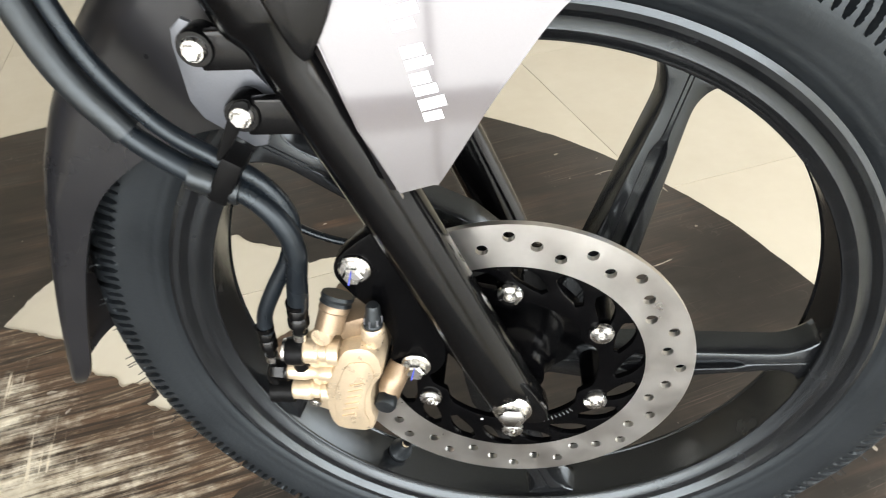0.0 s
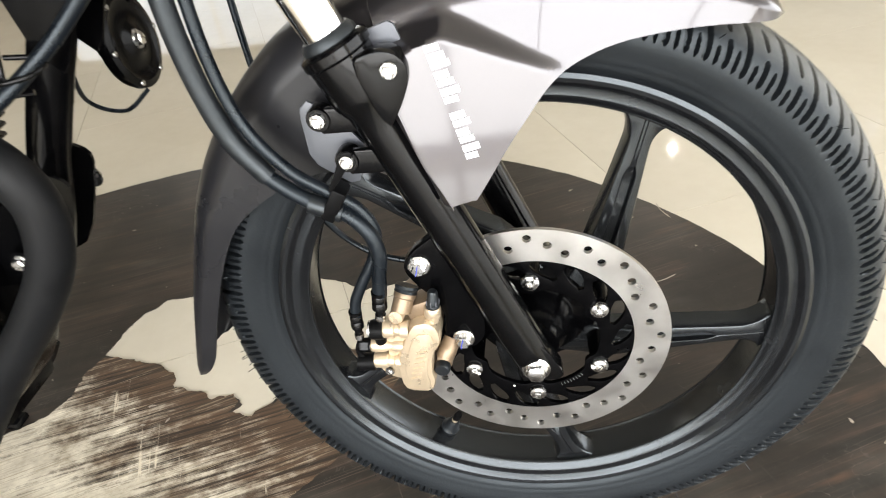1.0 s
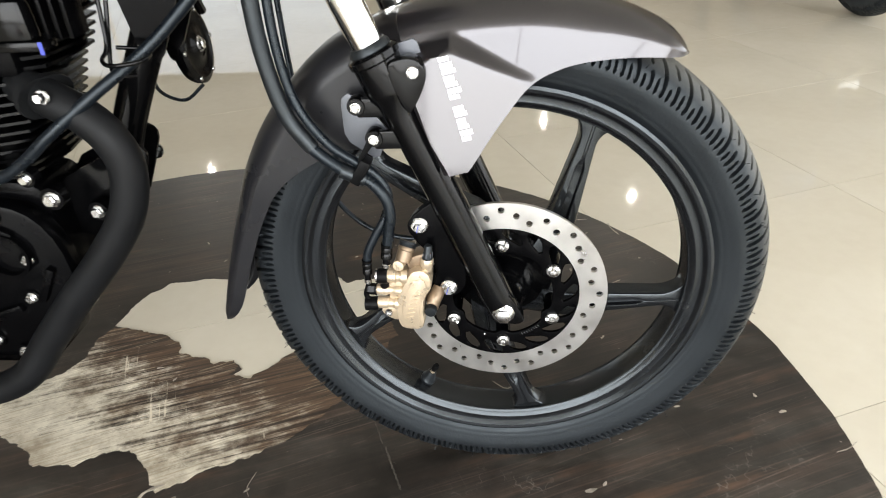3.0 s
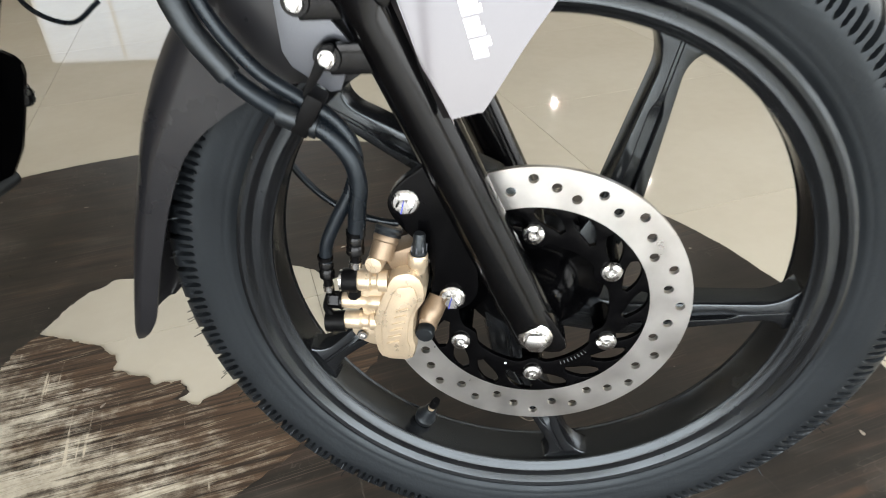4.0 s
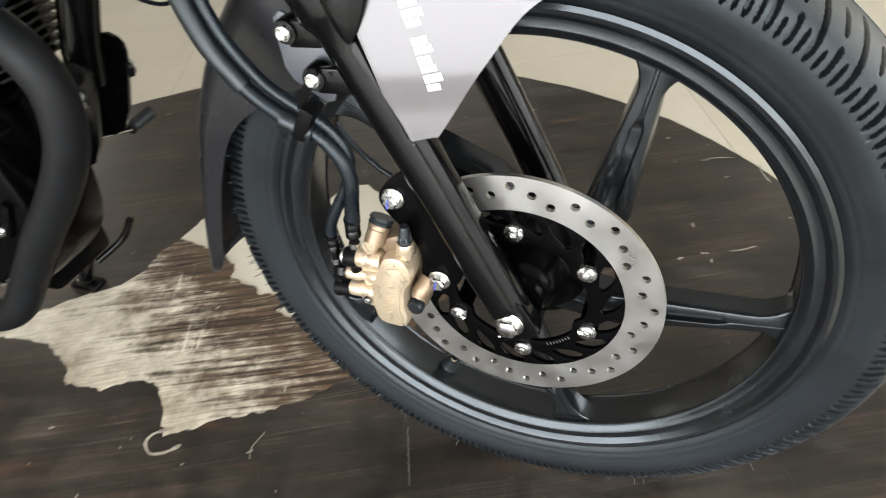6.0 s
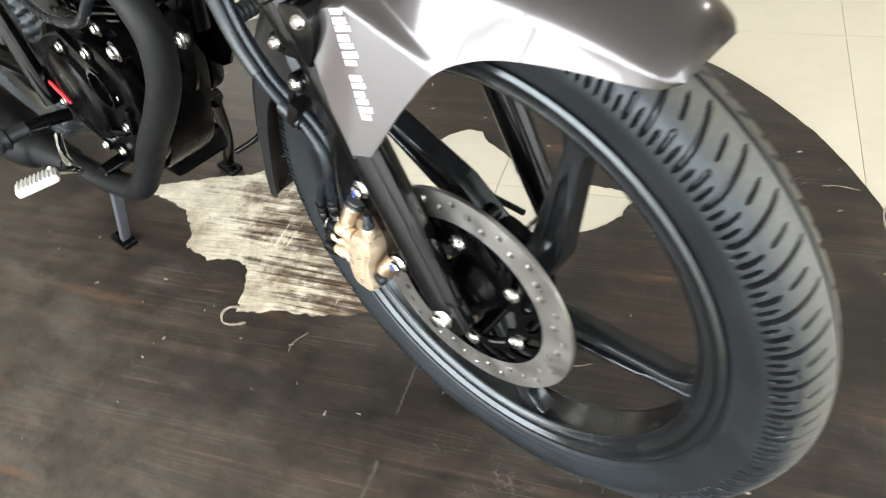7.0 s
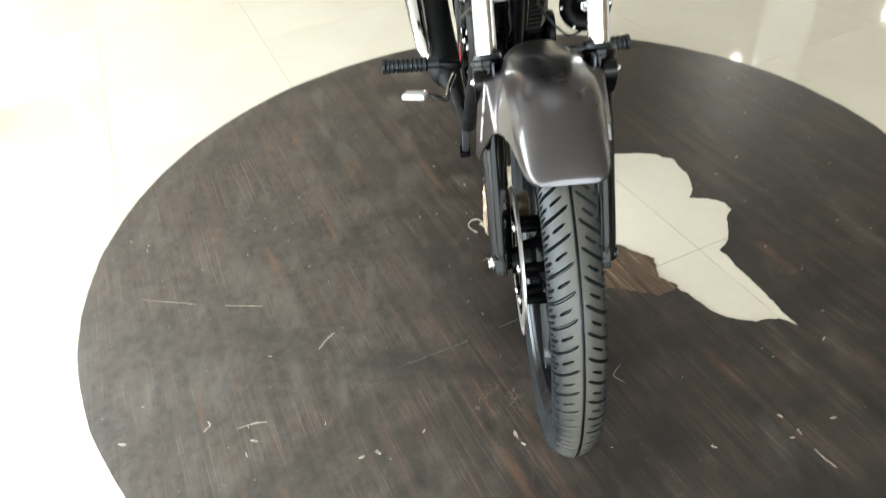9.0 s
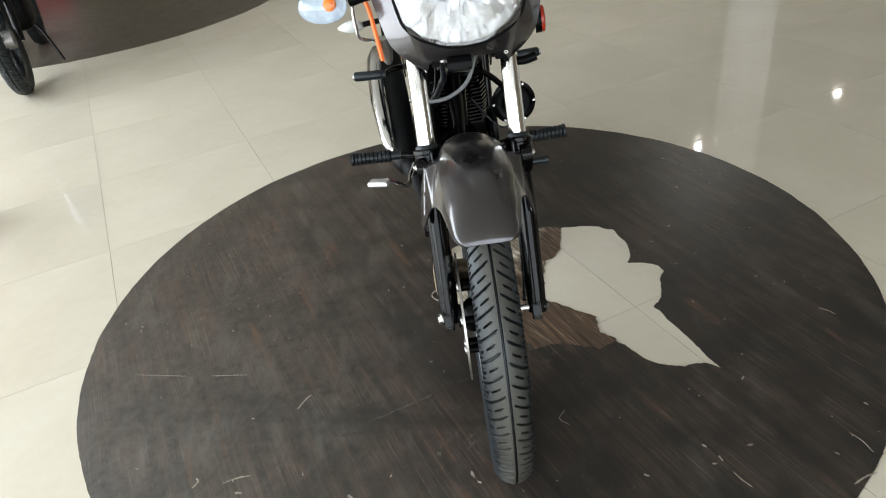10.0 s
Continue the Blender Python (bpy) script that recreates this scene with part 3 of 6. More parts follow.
for fx, fy, fs, ft in ((0.118, -0.074, 0.011, 0.3), (0.138, -0.063, 0.006, 1.0), (0.140, -0.350, 0.0095, 2.0), (0.133, -0.321, 0.010, 0.9), (0.073, -0.810, 0.012, 1.4), (0.088, -0.554, 0.009, 1.4), (0.056, -0.572, 0.005, 0.6), (0.117, -0.563, 0.008, 0.4),
                       (0.062, -0.424, 0.006, 0.1), (-0.115, -0.558, 0.006, 1.5), (-0.359, -0.091, 0.006, 0.8), (-0.760, -0.209, 0.006, 1.0), (-0.523, -0.942, 0.006, 1.0), (0.122, 0.387, 0.007, 0.6), (0.155, 0.406, 0.008, 0.2), (0.166, 0.390, 0.006, 1.4), (0.134, 0.472, 0.008, 1.7),
                       (-0.042, 0.533, 0.008, 2.4), (-0.882, 0.677, 0.006, 0.2), (-0.603, 0.508, 0.006, 1.2), (-0.316, 0.524, 0.005, 0.5), (0.420, 0.082, 0.009, 0.3), (0.389, 0.116, 0.006, 2.0), (0.172, 0.257, 0.008, 1.1), (0.265, 0.089, 0.006, 0.2), (-0.658, -0.129, 0.006, 0.4),
                       (-0.597, 0.160, 0.009, 0.3), (-0.594, 0.123, 0.007, 0.1), (-0.558, 0.132, 0.006, 1.3), (0.070, 0.736, 0.006, 0.7), (0.179, 0.619, 0.006, 0.9), (-0.011, -0.796, 0.006, 1.2), (-0.185, -0.113, 0.005, 0.4), (-0.225, -0.141, 0.005, 1.9)):
    flake(fx, fy, fs, ft)


def film_scratch(pts, width, material=M_SCRATCH, height=0.0005):
    """A long narrow scratch through the print."""
    line = spline([(x, y, 0) for x, y in pts], 6)
    left, right = [], []
    for i, p in enumerate(line):
        d = line[min(i + 1, len(line) - 1)] - line[max(i - 1, 0)]
        n = Vector((-d.y, d.x, 0)).normalized() * width * (0.25 + 0.5 * abs(noise.noise(p * 60))) * (0.3 if i in (0, len(line) - 1) else 1)
        left.append((p.x + n.x, p.y + n.y))
        right.append((p.x - n.x, p.y - n.y))
    ob = bm_link("film_scratch", plate(left + right[::-1], (), height, Matrix.Translation((0, 0, 0.0013))), material)
    tagged(ob, "thin pale scratch in the dark floor film", "scratch", "scratches in the film")


for line, width in (([(-0.321, -0.893), (-0.304, -0.814), (-0.291, -0.758)], 0.0014), ([(-0.279, -0.690), (-0.272, -0.639), (-0.266, -0.600)], 0.0020), ([(0.036, -0.654), (0.046, -0.648), (0.061, -0.657)], 0.0040),
                    ([(0.059, -0.593), (0.050, -0.565), (0.048, -0.536)], 0.0045), ([(-0.167, -0.429), (-0.150, -0.443), (-0.125, -0.457)], 0.0042), ([(-0.232, 0.796), (-0.218, 0.812), (-0.203, 0.819)], 0.0045),
                    ([(0.249, 0.613), (0.236, 0.641), (0.231, 0.665)], 0.0042), ([(0.190, 0.417), (0.207, 0.424), (0.228, 0.437)], 0.0028), ([(0.135, 0.666), (0.156, 0.678), (0.187, 0.684)], 0.0022), ([(-0.019, 0.140), (0.004, 0.123), (0.025, 0.141)], 0.0018),
                    ([(0.503, 0.025), (0.487, 0.012), (0.467, 0.004)], 0.0016), ([(-0.355, -0.059), (-0.360, -0.086), (-0.353, -0.102)], 0.0016)):
    film_scratch(line, width)
film_scratch([(-0.481, -0.086), (-0.504, -0.100), (-0.506, -0.116), (-0.489, -0.128), (-0.469, -0.120), (-0.456, -0.106)], 0.0050, height=0.0012)

for _ in range(34):
    a, q = random.random() * 2 * math.pi, math.sqrt(random.random()) * 0.93
    x, y = FILM_C[0] + q * FILM_R * math.cos(a), FILM_C[1] + q * FILM_R * math.sin(a)
    if -0.95 < x < -0.06 and -0.12 < y < 0.52:
        continue
    flake(x, y, 0.0022 + 0.0042 * random.random() ** 2, random.random() * math.pi)


# ---- the motorcycle ----
AXLE = Vector((0, 0, 0.300))
FORK = Vector((-0.381, 0, 0.925))
bike = new("motorcycle")
RISE = 0.0108
bike.location.z = RISE
tagged(bike, "gunmetal grey street motorcycle on its centre stand", "motorcycle")


def tyre_mesh(radius, half, rim_r, steps=2400, across=130, treads=57, depth=0.0062, flat=None):
    """A tyre in the x-z plane round its axle, with cut tread grooves."""
    prof = [(rim_r - 0.003, -half * 0.66), (rim_r + 0.004, -half * 0.74), (rim_r + 0.012, -half * 0.86), (rim_r + 0.030, -half), (rim_r + 0.042, -half * 0.985), (radius - 0.019, -half * 0.90), (radius - 0.0125, -half * 0.76),
            (radius - 0.0065, -half * 0.54), (radius - 0.002, -half * 0.28), (radius, 0)]
    prof += [(r, -y) for r, y in prof[-2::-1]]
    p = np.array(spline([(r, y, 0) for r, y in prof], 12))[:, :2]
    run = np.r_[0, np.cumsum(np.hypot(*np.diff(p, axis=0).T))]
    q = np.linspace(-1, 1, across)
    s = run[-1] / 2 * (1 + 0.55 * q + 0.45 * q ** 3)
    r, y = np.interp(s, run, p[:, 0]), np.interp(s, run, p[:, 1])
    y = y + np.sign(y) * 0.0009 * (np.exp(-((r - rim_r - 0.0085) / 0.0014) ** 2) + 0.6 * np.exp(-((r - rim_r - 0.0150) / 0.0010) ** 2))
    tr, ty = np.gradient(r), np.gradient(y)
    ln = np.hypot(tr, ty)
    nr, ny = ty / ln, -tr / ln
    ang = np.linspace(0, 2 * math.pi, steps, endpoint=False)
    mid = run[-1] / 2
    d = (s - mid) / (half * 1.28)
    u = np.abs(d)
    pitch = 2 * math.pi / treads
    cut = np.zeros((steps, across))
    cut[:, np.abs(s - mid) < 0.0019] = 1
    for sgn, shift in ((1, 0.0), (-1, 0.5)):
        on = d * sgn > 0
        for kind, lo, hi, wide in ((0.0, 0.13, 1.18, 0.0024), (0.5, 0.27, 0.62, 0.0020), (0.5, 0.74, 1.18, 0.0022), (0.25, 0.86, 1.18, 0.0016), (0.75, 0.90, 1.18, 0.0016)):
            lean = ang[:, None] / pitch + (1.06 * u[None] - 0.38 * u[None] ** 2) - shift - kind
            off = np.abs(lean - np.round(lean)) * pitch * radius
            taper = np.clip(np.minimum(u[None] - lo, hi - u[None]) / 0.05, 0.55, 1.0)
            cut = np.maximum(cut, np.clip((wide * taper - off) / 0.0007, 0, 1) * ((u[None] > lo) & (u[None] < hi) & on[None]))
    rr = r[None] - cut * depth * nr[None]
    yy = y[None] - cut * depth * ny[None]
    x, z = rr * np.cos(ang)[:, None], rr * np.sin(ang)[:, None]
    if flat is not None:
        z = np.maximum(z, flat)
    v = np.stack([x, np.broadcast_to(yy, x.shape), z], -1).reshape(-1, 3)
    i = np.arange(steps)[:, None] * across + np.arange(across - 1)[None]
    j = ((np.arange(steps) + 1) % steps)[:, None] * across + np.arange(across - 1)[None]
    f = np.stack([i, i + 1, j + 1, j], -1).reshape(-1, 4)
    me = bpy.data.meshes.new("tyre")
    me.from_pydata(v.tolist(), [], f.tolist())
    me.materials.append(M_TYRE)
    me.materials.append(M_RUBBER)
    low = np.maximum(cut[:, :-1], cut[:, 1:]) * (r[None, :-1] > radius - 0.022) > 0.6
    me.polygons.foreach_set("material_index", low.astype(np.int32).ravel())
    me.polygons.foreach_set("use_smooth", [True] * len(me.polygons))
    me.set_sharp_from_angle(angle=radians(45))
    return me


def polar(r, deg):
    return (r * math.cos(radians(deg)), r * math.sin(radians(deg)))


WY = 0.0015


def rim_mesh(bm=None):
    half = [(0.2435, 0.0287), (0.2400, 0.0302), (0.2365, 0.0295), (0.2340, 0.0273), (0.2318, 0.0252), (0.2285, 0.0246), (0.2245, 0.0252), (0.2218, 0.0240), (0.2196, 0.0219), (0.2178, 0.0206), (0.2166, 0.0202), (0.2160, 0.0192), (0.2161, 0.0180), (0.2170, 0.0170), (0.2168, 0.0145), (0.2163, 0.0080)]
    inner = half + [(r, -h) for r, h in half[::-1]]
    back = [(0.238, -0.0225), (0.231, -0.019), (0.224, -0.007), (0.224, 0.007), (0.231, 0.019), (0.238, 0.0225)]
    return lathe(inner + back, 144, side(WY, 0, 0.3), bm, loop=True)


SPOKES = [75.7 - 72 * i for i in range(5)]
SWEEP = 0.0477


def spoke(bm, deg):
    """A swept, tapered spoke with sloping flanks and a long sunk slot; its axis passes beside the axle."""
    c, s = math.cos(radians(deg)), math.sin(radians(deg))
    prev = None
    for t in (0.006, 0.025, 0.045, 0.060, 0.072, 0.078, 0.084, 0.095, 0.110, 0.130, 0.148, 0.158, 0.164, 0.168, 0.174, 0.182, 0.188, 0.193, 0.198, 0.203, 0.207, 0.210, 0.2125, 0.2143):
        flare = 0.024 * (1 - math.sqrt(1 - min(0.995, max(0.0, (t - 0.184) / 0.0303)) ** 2))
        front = min(0.0185, 0.0139 - 0.069 * (t - 0.1)) + flare
        back = min(0.0230, 0.0178 - 0.080 * (t - 0.1)) + flare * 1.05
        k = min(1.0, max(0.0, (t - 0.072) / 0.010), max(0.0, (0.170 - t) / 0.010))
        cutw, sink = 0.0012 + 0.0036 * k, 0.0055 * k
        yf, yb = -0.0142, 0.0095
        half = [(back - 0.003, yb), (back, yb - 0.003), (back - 0.0004, yb - 0.010), (front + 0.0012, yf + 0.0026), (front + 0.0002, yf + 0.0007), (front - 0.0012, yf), (cutw + 0.0007, yf), (cutw, yf + 0.0006), (cutw * 0.78, yf + sink + 0.0002)]
        sec = half + [(-w, y) for w, y in half[::-1]]
        shift = -SWEEP * min(1.0, 0.55 + t / 0.16)
        k = min(1.0, max(0.0, (t - 0.172) / 0.0423)) ** 1.5
        at = [t + k * (math.sqrt(0.2195 ** 2 - (w + shift) ** 2) - 0.2143) for w, y in sec]
        now = ring(bm, [(u * c - (w + shift) * s, WY + y, 0.3 + u * s + (w + shift) * c) for u, (w, y) in zip(at, sec)])
        if prev:
            skin(bm, prev, now)
        else:
            bm.faces.new(now)
        prev = now
    bm.faces.new(prev)
    bmesh.ops.recalc_face_normals(bm, faces=bm.faces)
    return bm


def front_wheel():
    wheel = part("front_wheel", rim_mesh(), M_RIM, bike, "satin black five-spoke alloy wheel", 30)
    for a in SPOKES:
        part("spoke", spoke(bmesh.new(), a), M_RIM, wheel, "", 30)
    t = new("tyre", tyre_mesh(0.3105, 0.0350, 0.2405, flat=0.0013 - RISE - 0.300))
    t.parent, t.location = wheel, AXLE + Vector((0, WY, 0))
    tagged(t, "black rubber tyre with diagonal tread grooves")
    # moulding whiskers on the tread edge
    bm = bmesh.new()
    for k in range(300):
        a, sg = random.random() * 2 * math.pi, random.choice((-1, 1, 1, 1))
        if -2.2 < a - math.pi - 0.5 < -0.9:
            continue
        r, y = 0.292 + 0.005 * random.random(), WY + sg * (0.0265 + 0.004 * random.random())
        p = AXLE + Vector((r * math.cos(a), y, r * math.sin(a)))
        d = Vector((math.cos(a), sg * (0.7 + 0.5 * random.random()), math.sin(a))) + 0.5 * Vector((random.random() - 0.5, 0, random.random() - 0.5))
        q = p + d.normalized() * (0.003 + 0.0060 * random.random())
        if q.z > 0.004 - RISE:
            tube([p, q], 0.00035, 4, 1, bm, smooth=False)
    part("rubber_whisker", bm, M_RUBBER, wheel, "thin moulding whiskers")["kind"] = "stuff"
    # hub
    hub = lathe([(0.0, -0.034), (0.0235, -0.034), (0.026, -0.030), (0.030, -0.024), (0.040, -0.016), (0.060, -0.010), (0.062, -0.002), (0.060, 0.010), (0.038, 0.018), (0.034, 0.024), (0.031, 0.040), (0.026, 0.046), (0.022, 0.052), (0.022, 0.060), (0.0, 0.060)], 48, side(0, 0, 0.3))
    part("spacer", lathe([(0.0, 0.030), (0.0110, 0.030), (0.0110, 0.068), (0.0, 0.068)], 24, side(0, 0, 0.3)), M_ENGINE, wheel)
    for k in range(6):
        a = radians(30.3 + 60 * k)
        part("disc_boss", lathe([(0.0, 0.0), (0.0090, 0.0), (0.0085, 0.0472), (0.0, 0.0472)], 20, side(0, 0.067 * math.cos(a), 0.3 + 0.067 * math.sin(a))), M_ENGINE, wheel)
    part("hub", hub, M_ENGINE, wheel)
    seal = lathe([(0.0, 0.0), (0.0215, 0.0), (0.0215, 0.005), (0.0200, 0.0065), (0.0188, 0.0055), (0.0180, 0.0055), (0.0172, 0.0085), (0.0160, 0.0090), (0.0150, 0.0075), (0.0140, 0.0075), (0.0132, 0.0105), (0.0120, 0.0110), (0.0108, 0.0095), (0.0, 0.0095)], 32, side(-0.031, 0, 0.3))
    part("hub_seal", seal, M_SATIN, wheel)
    # brake disc: drilled ring and slotted carrier
    cycle = (0.1115, 0.1052, 0.0990, 0.1088, 0.1026)
    drill = [circle(0.0038, 14, *polar(cycle[k % 5], 90.5 - 9 * k)) for k in range(40)]
    ringm = plate(circle(0.1205, 160), [circle(0.0885, 120), *drill], 0.004, None)
    disc = part("brake_disc", ringm, M_DISC, wheel, "drilled brushed steel disc ring")
    disc.matrix_local = side(-0.048, 0, 0.3)

    def slot(a):
        pts = []
        for k in range(7):
            f = k / 6
            pts.append(polar(0.0705 + 0.0150 * f + 0.0012 * math.sin(math.pi * f), a + 17 * f))
        wid = (0.0026, 0.0043, 0.0058, 0.0066, 0.0066, 0.0056, 0.0030)
        left, right = [], []
        for i, (x, y) in enumerate(pts):
            u, v = pts[min(i + 1, 6)][0] - pts[max(i - 1, 0)][0], pts[min(i + 1, 6)][1] - pts[max(i - 1, 0)][1]
            n = math.hypot(u, v)
            left.append((x - v / n * wid[i], y + u / n * wid[i]))
            right.append((x + v / n * wid[i] * 0.8, y - u / n * wid[i] * 0.8))
        return left + right[::-1]

    lobes = [polar(0.0585 - 0.0055 * max(0, math.cos(radians(6 * (k * 3 - 90.3)))) ** 3, k * 3) for k in range(120)]
    slots = [slot(72.5 - 20 * k) for k in range(18)]
    carrier = plate(circle(0.0890, 120), [lobes, *slots], 0.0046, None, 0.0006)
    c = part("disc_carrier", carrier, M_ENGINE, wheel, "black slotted disc carrier")
    c.matrix_local = side(-0.0475, 0, 0.3)
    part("paint_dot", lathe([(0.0, 0), (0.0011, 0), (0.0011, 0.0003), (0.0, 0.0003)], 10, side(-0.0521, -0.022, 0.3 - 0.0585)), M_WHITE, wheel)
    for k in range(8):
        x, z = polar(0.0615, -68 + 3.0 * k)
        part("etched_bar", block(0.0011, 0.0003, 0.0030, along((x, -0.0522, 0.3 + z), (x, 0, z)), 0.0), M_GREYCABLE, wheel)
    for k in range(6):
        x, z = polar(0.067, 90.3 - 60 * k)
        part("disc_bolt", slot_bolt((x, -0.0520, 0.3 + z), (0, -1, 0), 0.0080, 0.0040, 35 + 70 * k), M_ZINC, wheel)
    # tyre valve
    vd = Vector((0.40, -0.25, 0.88)).normalized()
    v0 = Vector((-0.103, 0.004, 0.1200))
    valve = lathe([(0.0, -0.006), (0.010, -0.006), (0.0105, 0.0), (0.0078, 0.004), (0.0062, 0.014), (0.0050, 0.016), (0.0, 0.016)], 20, along(v0, vd))
    v = part("tyre_valve", valve, M_RUBBER, wheel)
    lathe_cap = lathe([(0.0, 0.016), (0.0036, 0.016), (0.0036, 0.022), (0.0, 0.022)], 16, along(v0, vd))
    part("valve_stem", lathe_cap, M_GOLD, wheel)
    part("valve_cap", lathe([(0.0, 0.022), (0.0044, 0.022), (0.0044, 0.031), (0.0034, 0.033), (0.0, 0.033)], 16, along(v0, vd)), M_PLASTIC, wheel)
    return wheel


front_wheel()


def fork_point(s, y, ahead=0.0):
    q = AXLE + FORK * s
    n = Vector((FORK.z, 0, -FORK.x))
    return Vector((q.x, y, q.z)) + n * ahead


def fork_leg(sg):
    """One telescopic leg; sg -1 is the bike's right."""
    y = -0.0745 if sg < 0 else 0.0905
    m = along(fork_point(0, y), FORK)
    leg = lathe([(0.0, -0.010), (0.0165, -0.010), (0.0178, -0.007), (0.0178, 0.020), (0.0183, 0.036), (0.0183, 0.250), (0.0190, 0.268), (0.0225, 0.276), (0.0235, 0.280), (0.0235, 0.308), (0.0255, 0.310), (0.0255, 0.316), (0.0215, 0.319), (0.0, 0.319)], 48, m)
    # flat lug at the axle
    lug = rounded([(-0.004, 0.326), (0.010, 0.320), (0.026, 0.289), (0.018, 0.282), (-0.004, 0.285), (-0.010, 0.300)], 1, 0.2)
    plate(lug, (), 0.018, side(y + 0.006), 0.002, leg)
    boss = side(y + 0.012, 0.001, 0.300) if sg < 0 else side(y + 0.014, 0.001, 0.300)
    lathe([(0.0, 0.0), (0.0125, 0.0), (0.0125, 0.0245), (0.0115, 0.0258), (0.0, 0.0258)], 32, boss, leg)
    ob = part("fork_leg", leg, M_BLACK, bike, "gloss black fork slider with chrome tube")
    part("fork_tube", lathe([(0.0, 0.315), (0.0158, 0.315), (0.0158, 0.56), (0.0, 0.56)], 36, m), M_CHROME, ob, "bright chrome fork tube")
    part("dust_seal", lathe([(0.0158, 0.316), (0.0205, 0.317), (0.0205, 0.322), (0.0175, 0.326), (0.0158, 0.326)], 36, m, loop=True), M_RUBBER, ob)
    # flat ear for the mudguard, ahead of the leg
    ear = [fork_point(u, 0, n) for u, n in ((0.306, 0.010), (0.304, 0.030), (0.298, 0.040), (0.288, 0.044), (0.277, 0.040), (0.264, 0.027), (0.250, 0.008))]
    face = -0.0965 if sg < 0 else 0.1085
    lug = part("fender_lug", plate(rounded([(p.x, p.z) for p in ear], 2, 0.22), (), 0.020, side(face + 0.020 if sg < 0 else face), 0.002), M_BLACK, ob)
    p = fork_point(0.289, face, 0.032)
    part("lug_bolt", hex_bolt(p, (0, sg, 0), 0.0049, 0.0050, 1.3), M_ZINC, lug)
    # two lugs behind
    for x, z in ((-0.140, 0.543), (-0.125, 0.511)):
        p = Vector((x, (-0.0795 if z > 0.53 else -0.0825) if sg < 0 else 0.090, z))
        b = lathe([(0.0, -0.008), (0.0092, -0.008), (0.0092, 0.003), (0.0084, 0.005), (0.0, 0.005)], 20, along(p, (0, sg, 0)))
        block(0.034, 0.019, 0.007, along(p + Vector((0.017, 0, -0.002)), (0, sg, 0)), 0.002, b)
        part("rear_lug", b, M_BLACK, ob)
        part("lug_bolt", hex_bolt(p + Vector((0, sg * 0.005, 0)), (0, sg, 0), 0.0046, 0.005, 1.3), M_ZINC, ob)
    return ob


right_leg, left_leg = fork_leg(-1), fork_leg(1)
part("axle_bolt", hex_bolt((0.001, -0.0905, 0.300), (0, -1, 0), 0.0088, 0.0075, 1.22), M_ZINC, right_leg, "bright zinc hexagon axle bolt")
part("axle_washer", lathe([(0.0, 0), (0.0122, 0), (0.0125, 0.001), (0.0125, 0.0022), (0.0105, 0.0036), (0.0, 0.0038)], 32, along((0.001, -0.0878, 0.300), (0, -1, 0))), M_ZINC, right_leg)
part("axle_nut", hex_bolt((0.001, 0.105, 0.300), (0, 1, 0), 0.009, 0.006, 1.25), M_BLACK, left_leg)
part("axle_shaft", lathe([(0.0, -0.089), (0.0072, -0.089), (0.0072, 0.100), (0.0, 0.100)], 20, Matrix.Translation((0, 0.0, 0.3)) @ Matrix.Rotation(radians(-90), 4, "X")), M_ZINC, right_leg)
# cast mount for the caliper behind the right leg
mount = rounded([(-0.064, 0.440), (-0.078, 0.432), (-0.096, 0.418), (-0.103, 0.405), (-0.095, 0.389), (-0.080, 0.372), (-0.072, 0.350), (-0.077, 0.332), (-0.072, 0.319), (-0.060, 0.314), (-0.047, 0.319), (-0.038, 0.336), (-0.046, 0.395)], 2)
part("caliper_mount", plate(mount, (), 0.013, side(-0.064), 0.002), M_ENGINE, right_leg)


def lerp_rows(rows, n):
    """Resamples rows of numbers smoothly."""
    a = np.array([list(p) for p in spline([(r[0], r[1], r[2]) for r in rows], 10)])
    b = np.array([list(p) for p in spline([(r[0], r[3], 0) for r in rows], 10)])
    full = np.c_[a, b[:, 1]]
    k = np.linspace(0, len(full) - 1, n)
    return np.stack([np.interp(k, range(len(full)), full[:, c]) for c in range(4)], 1)


FY = 0.001


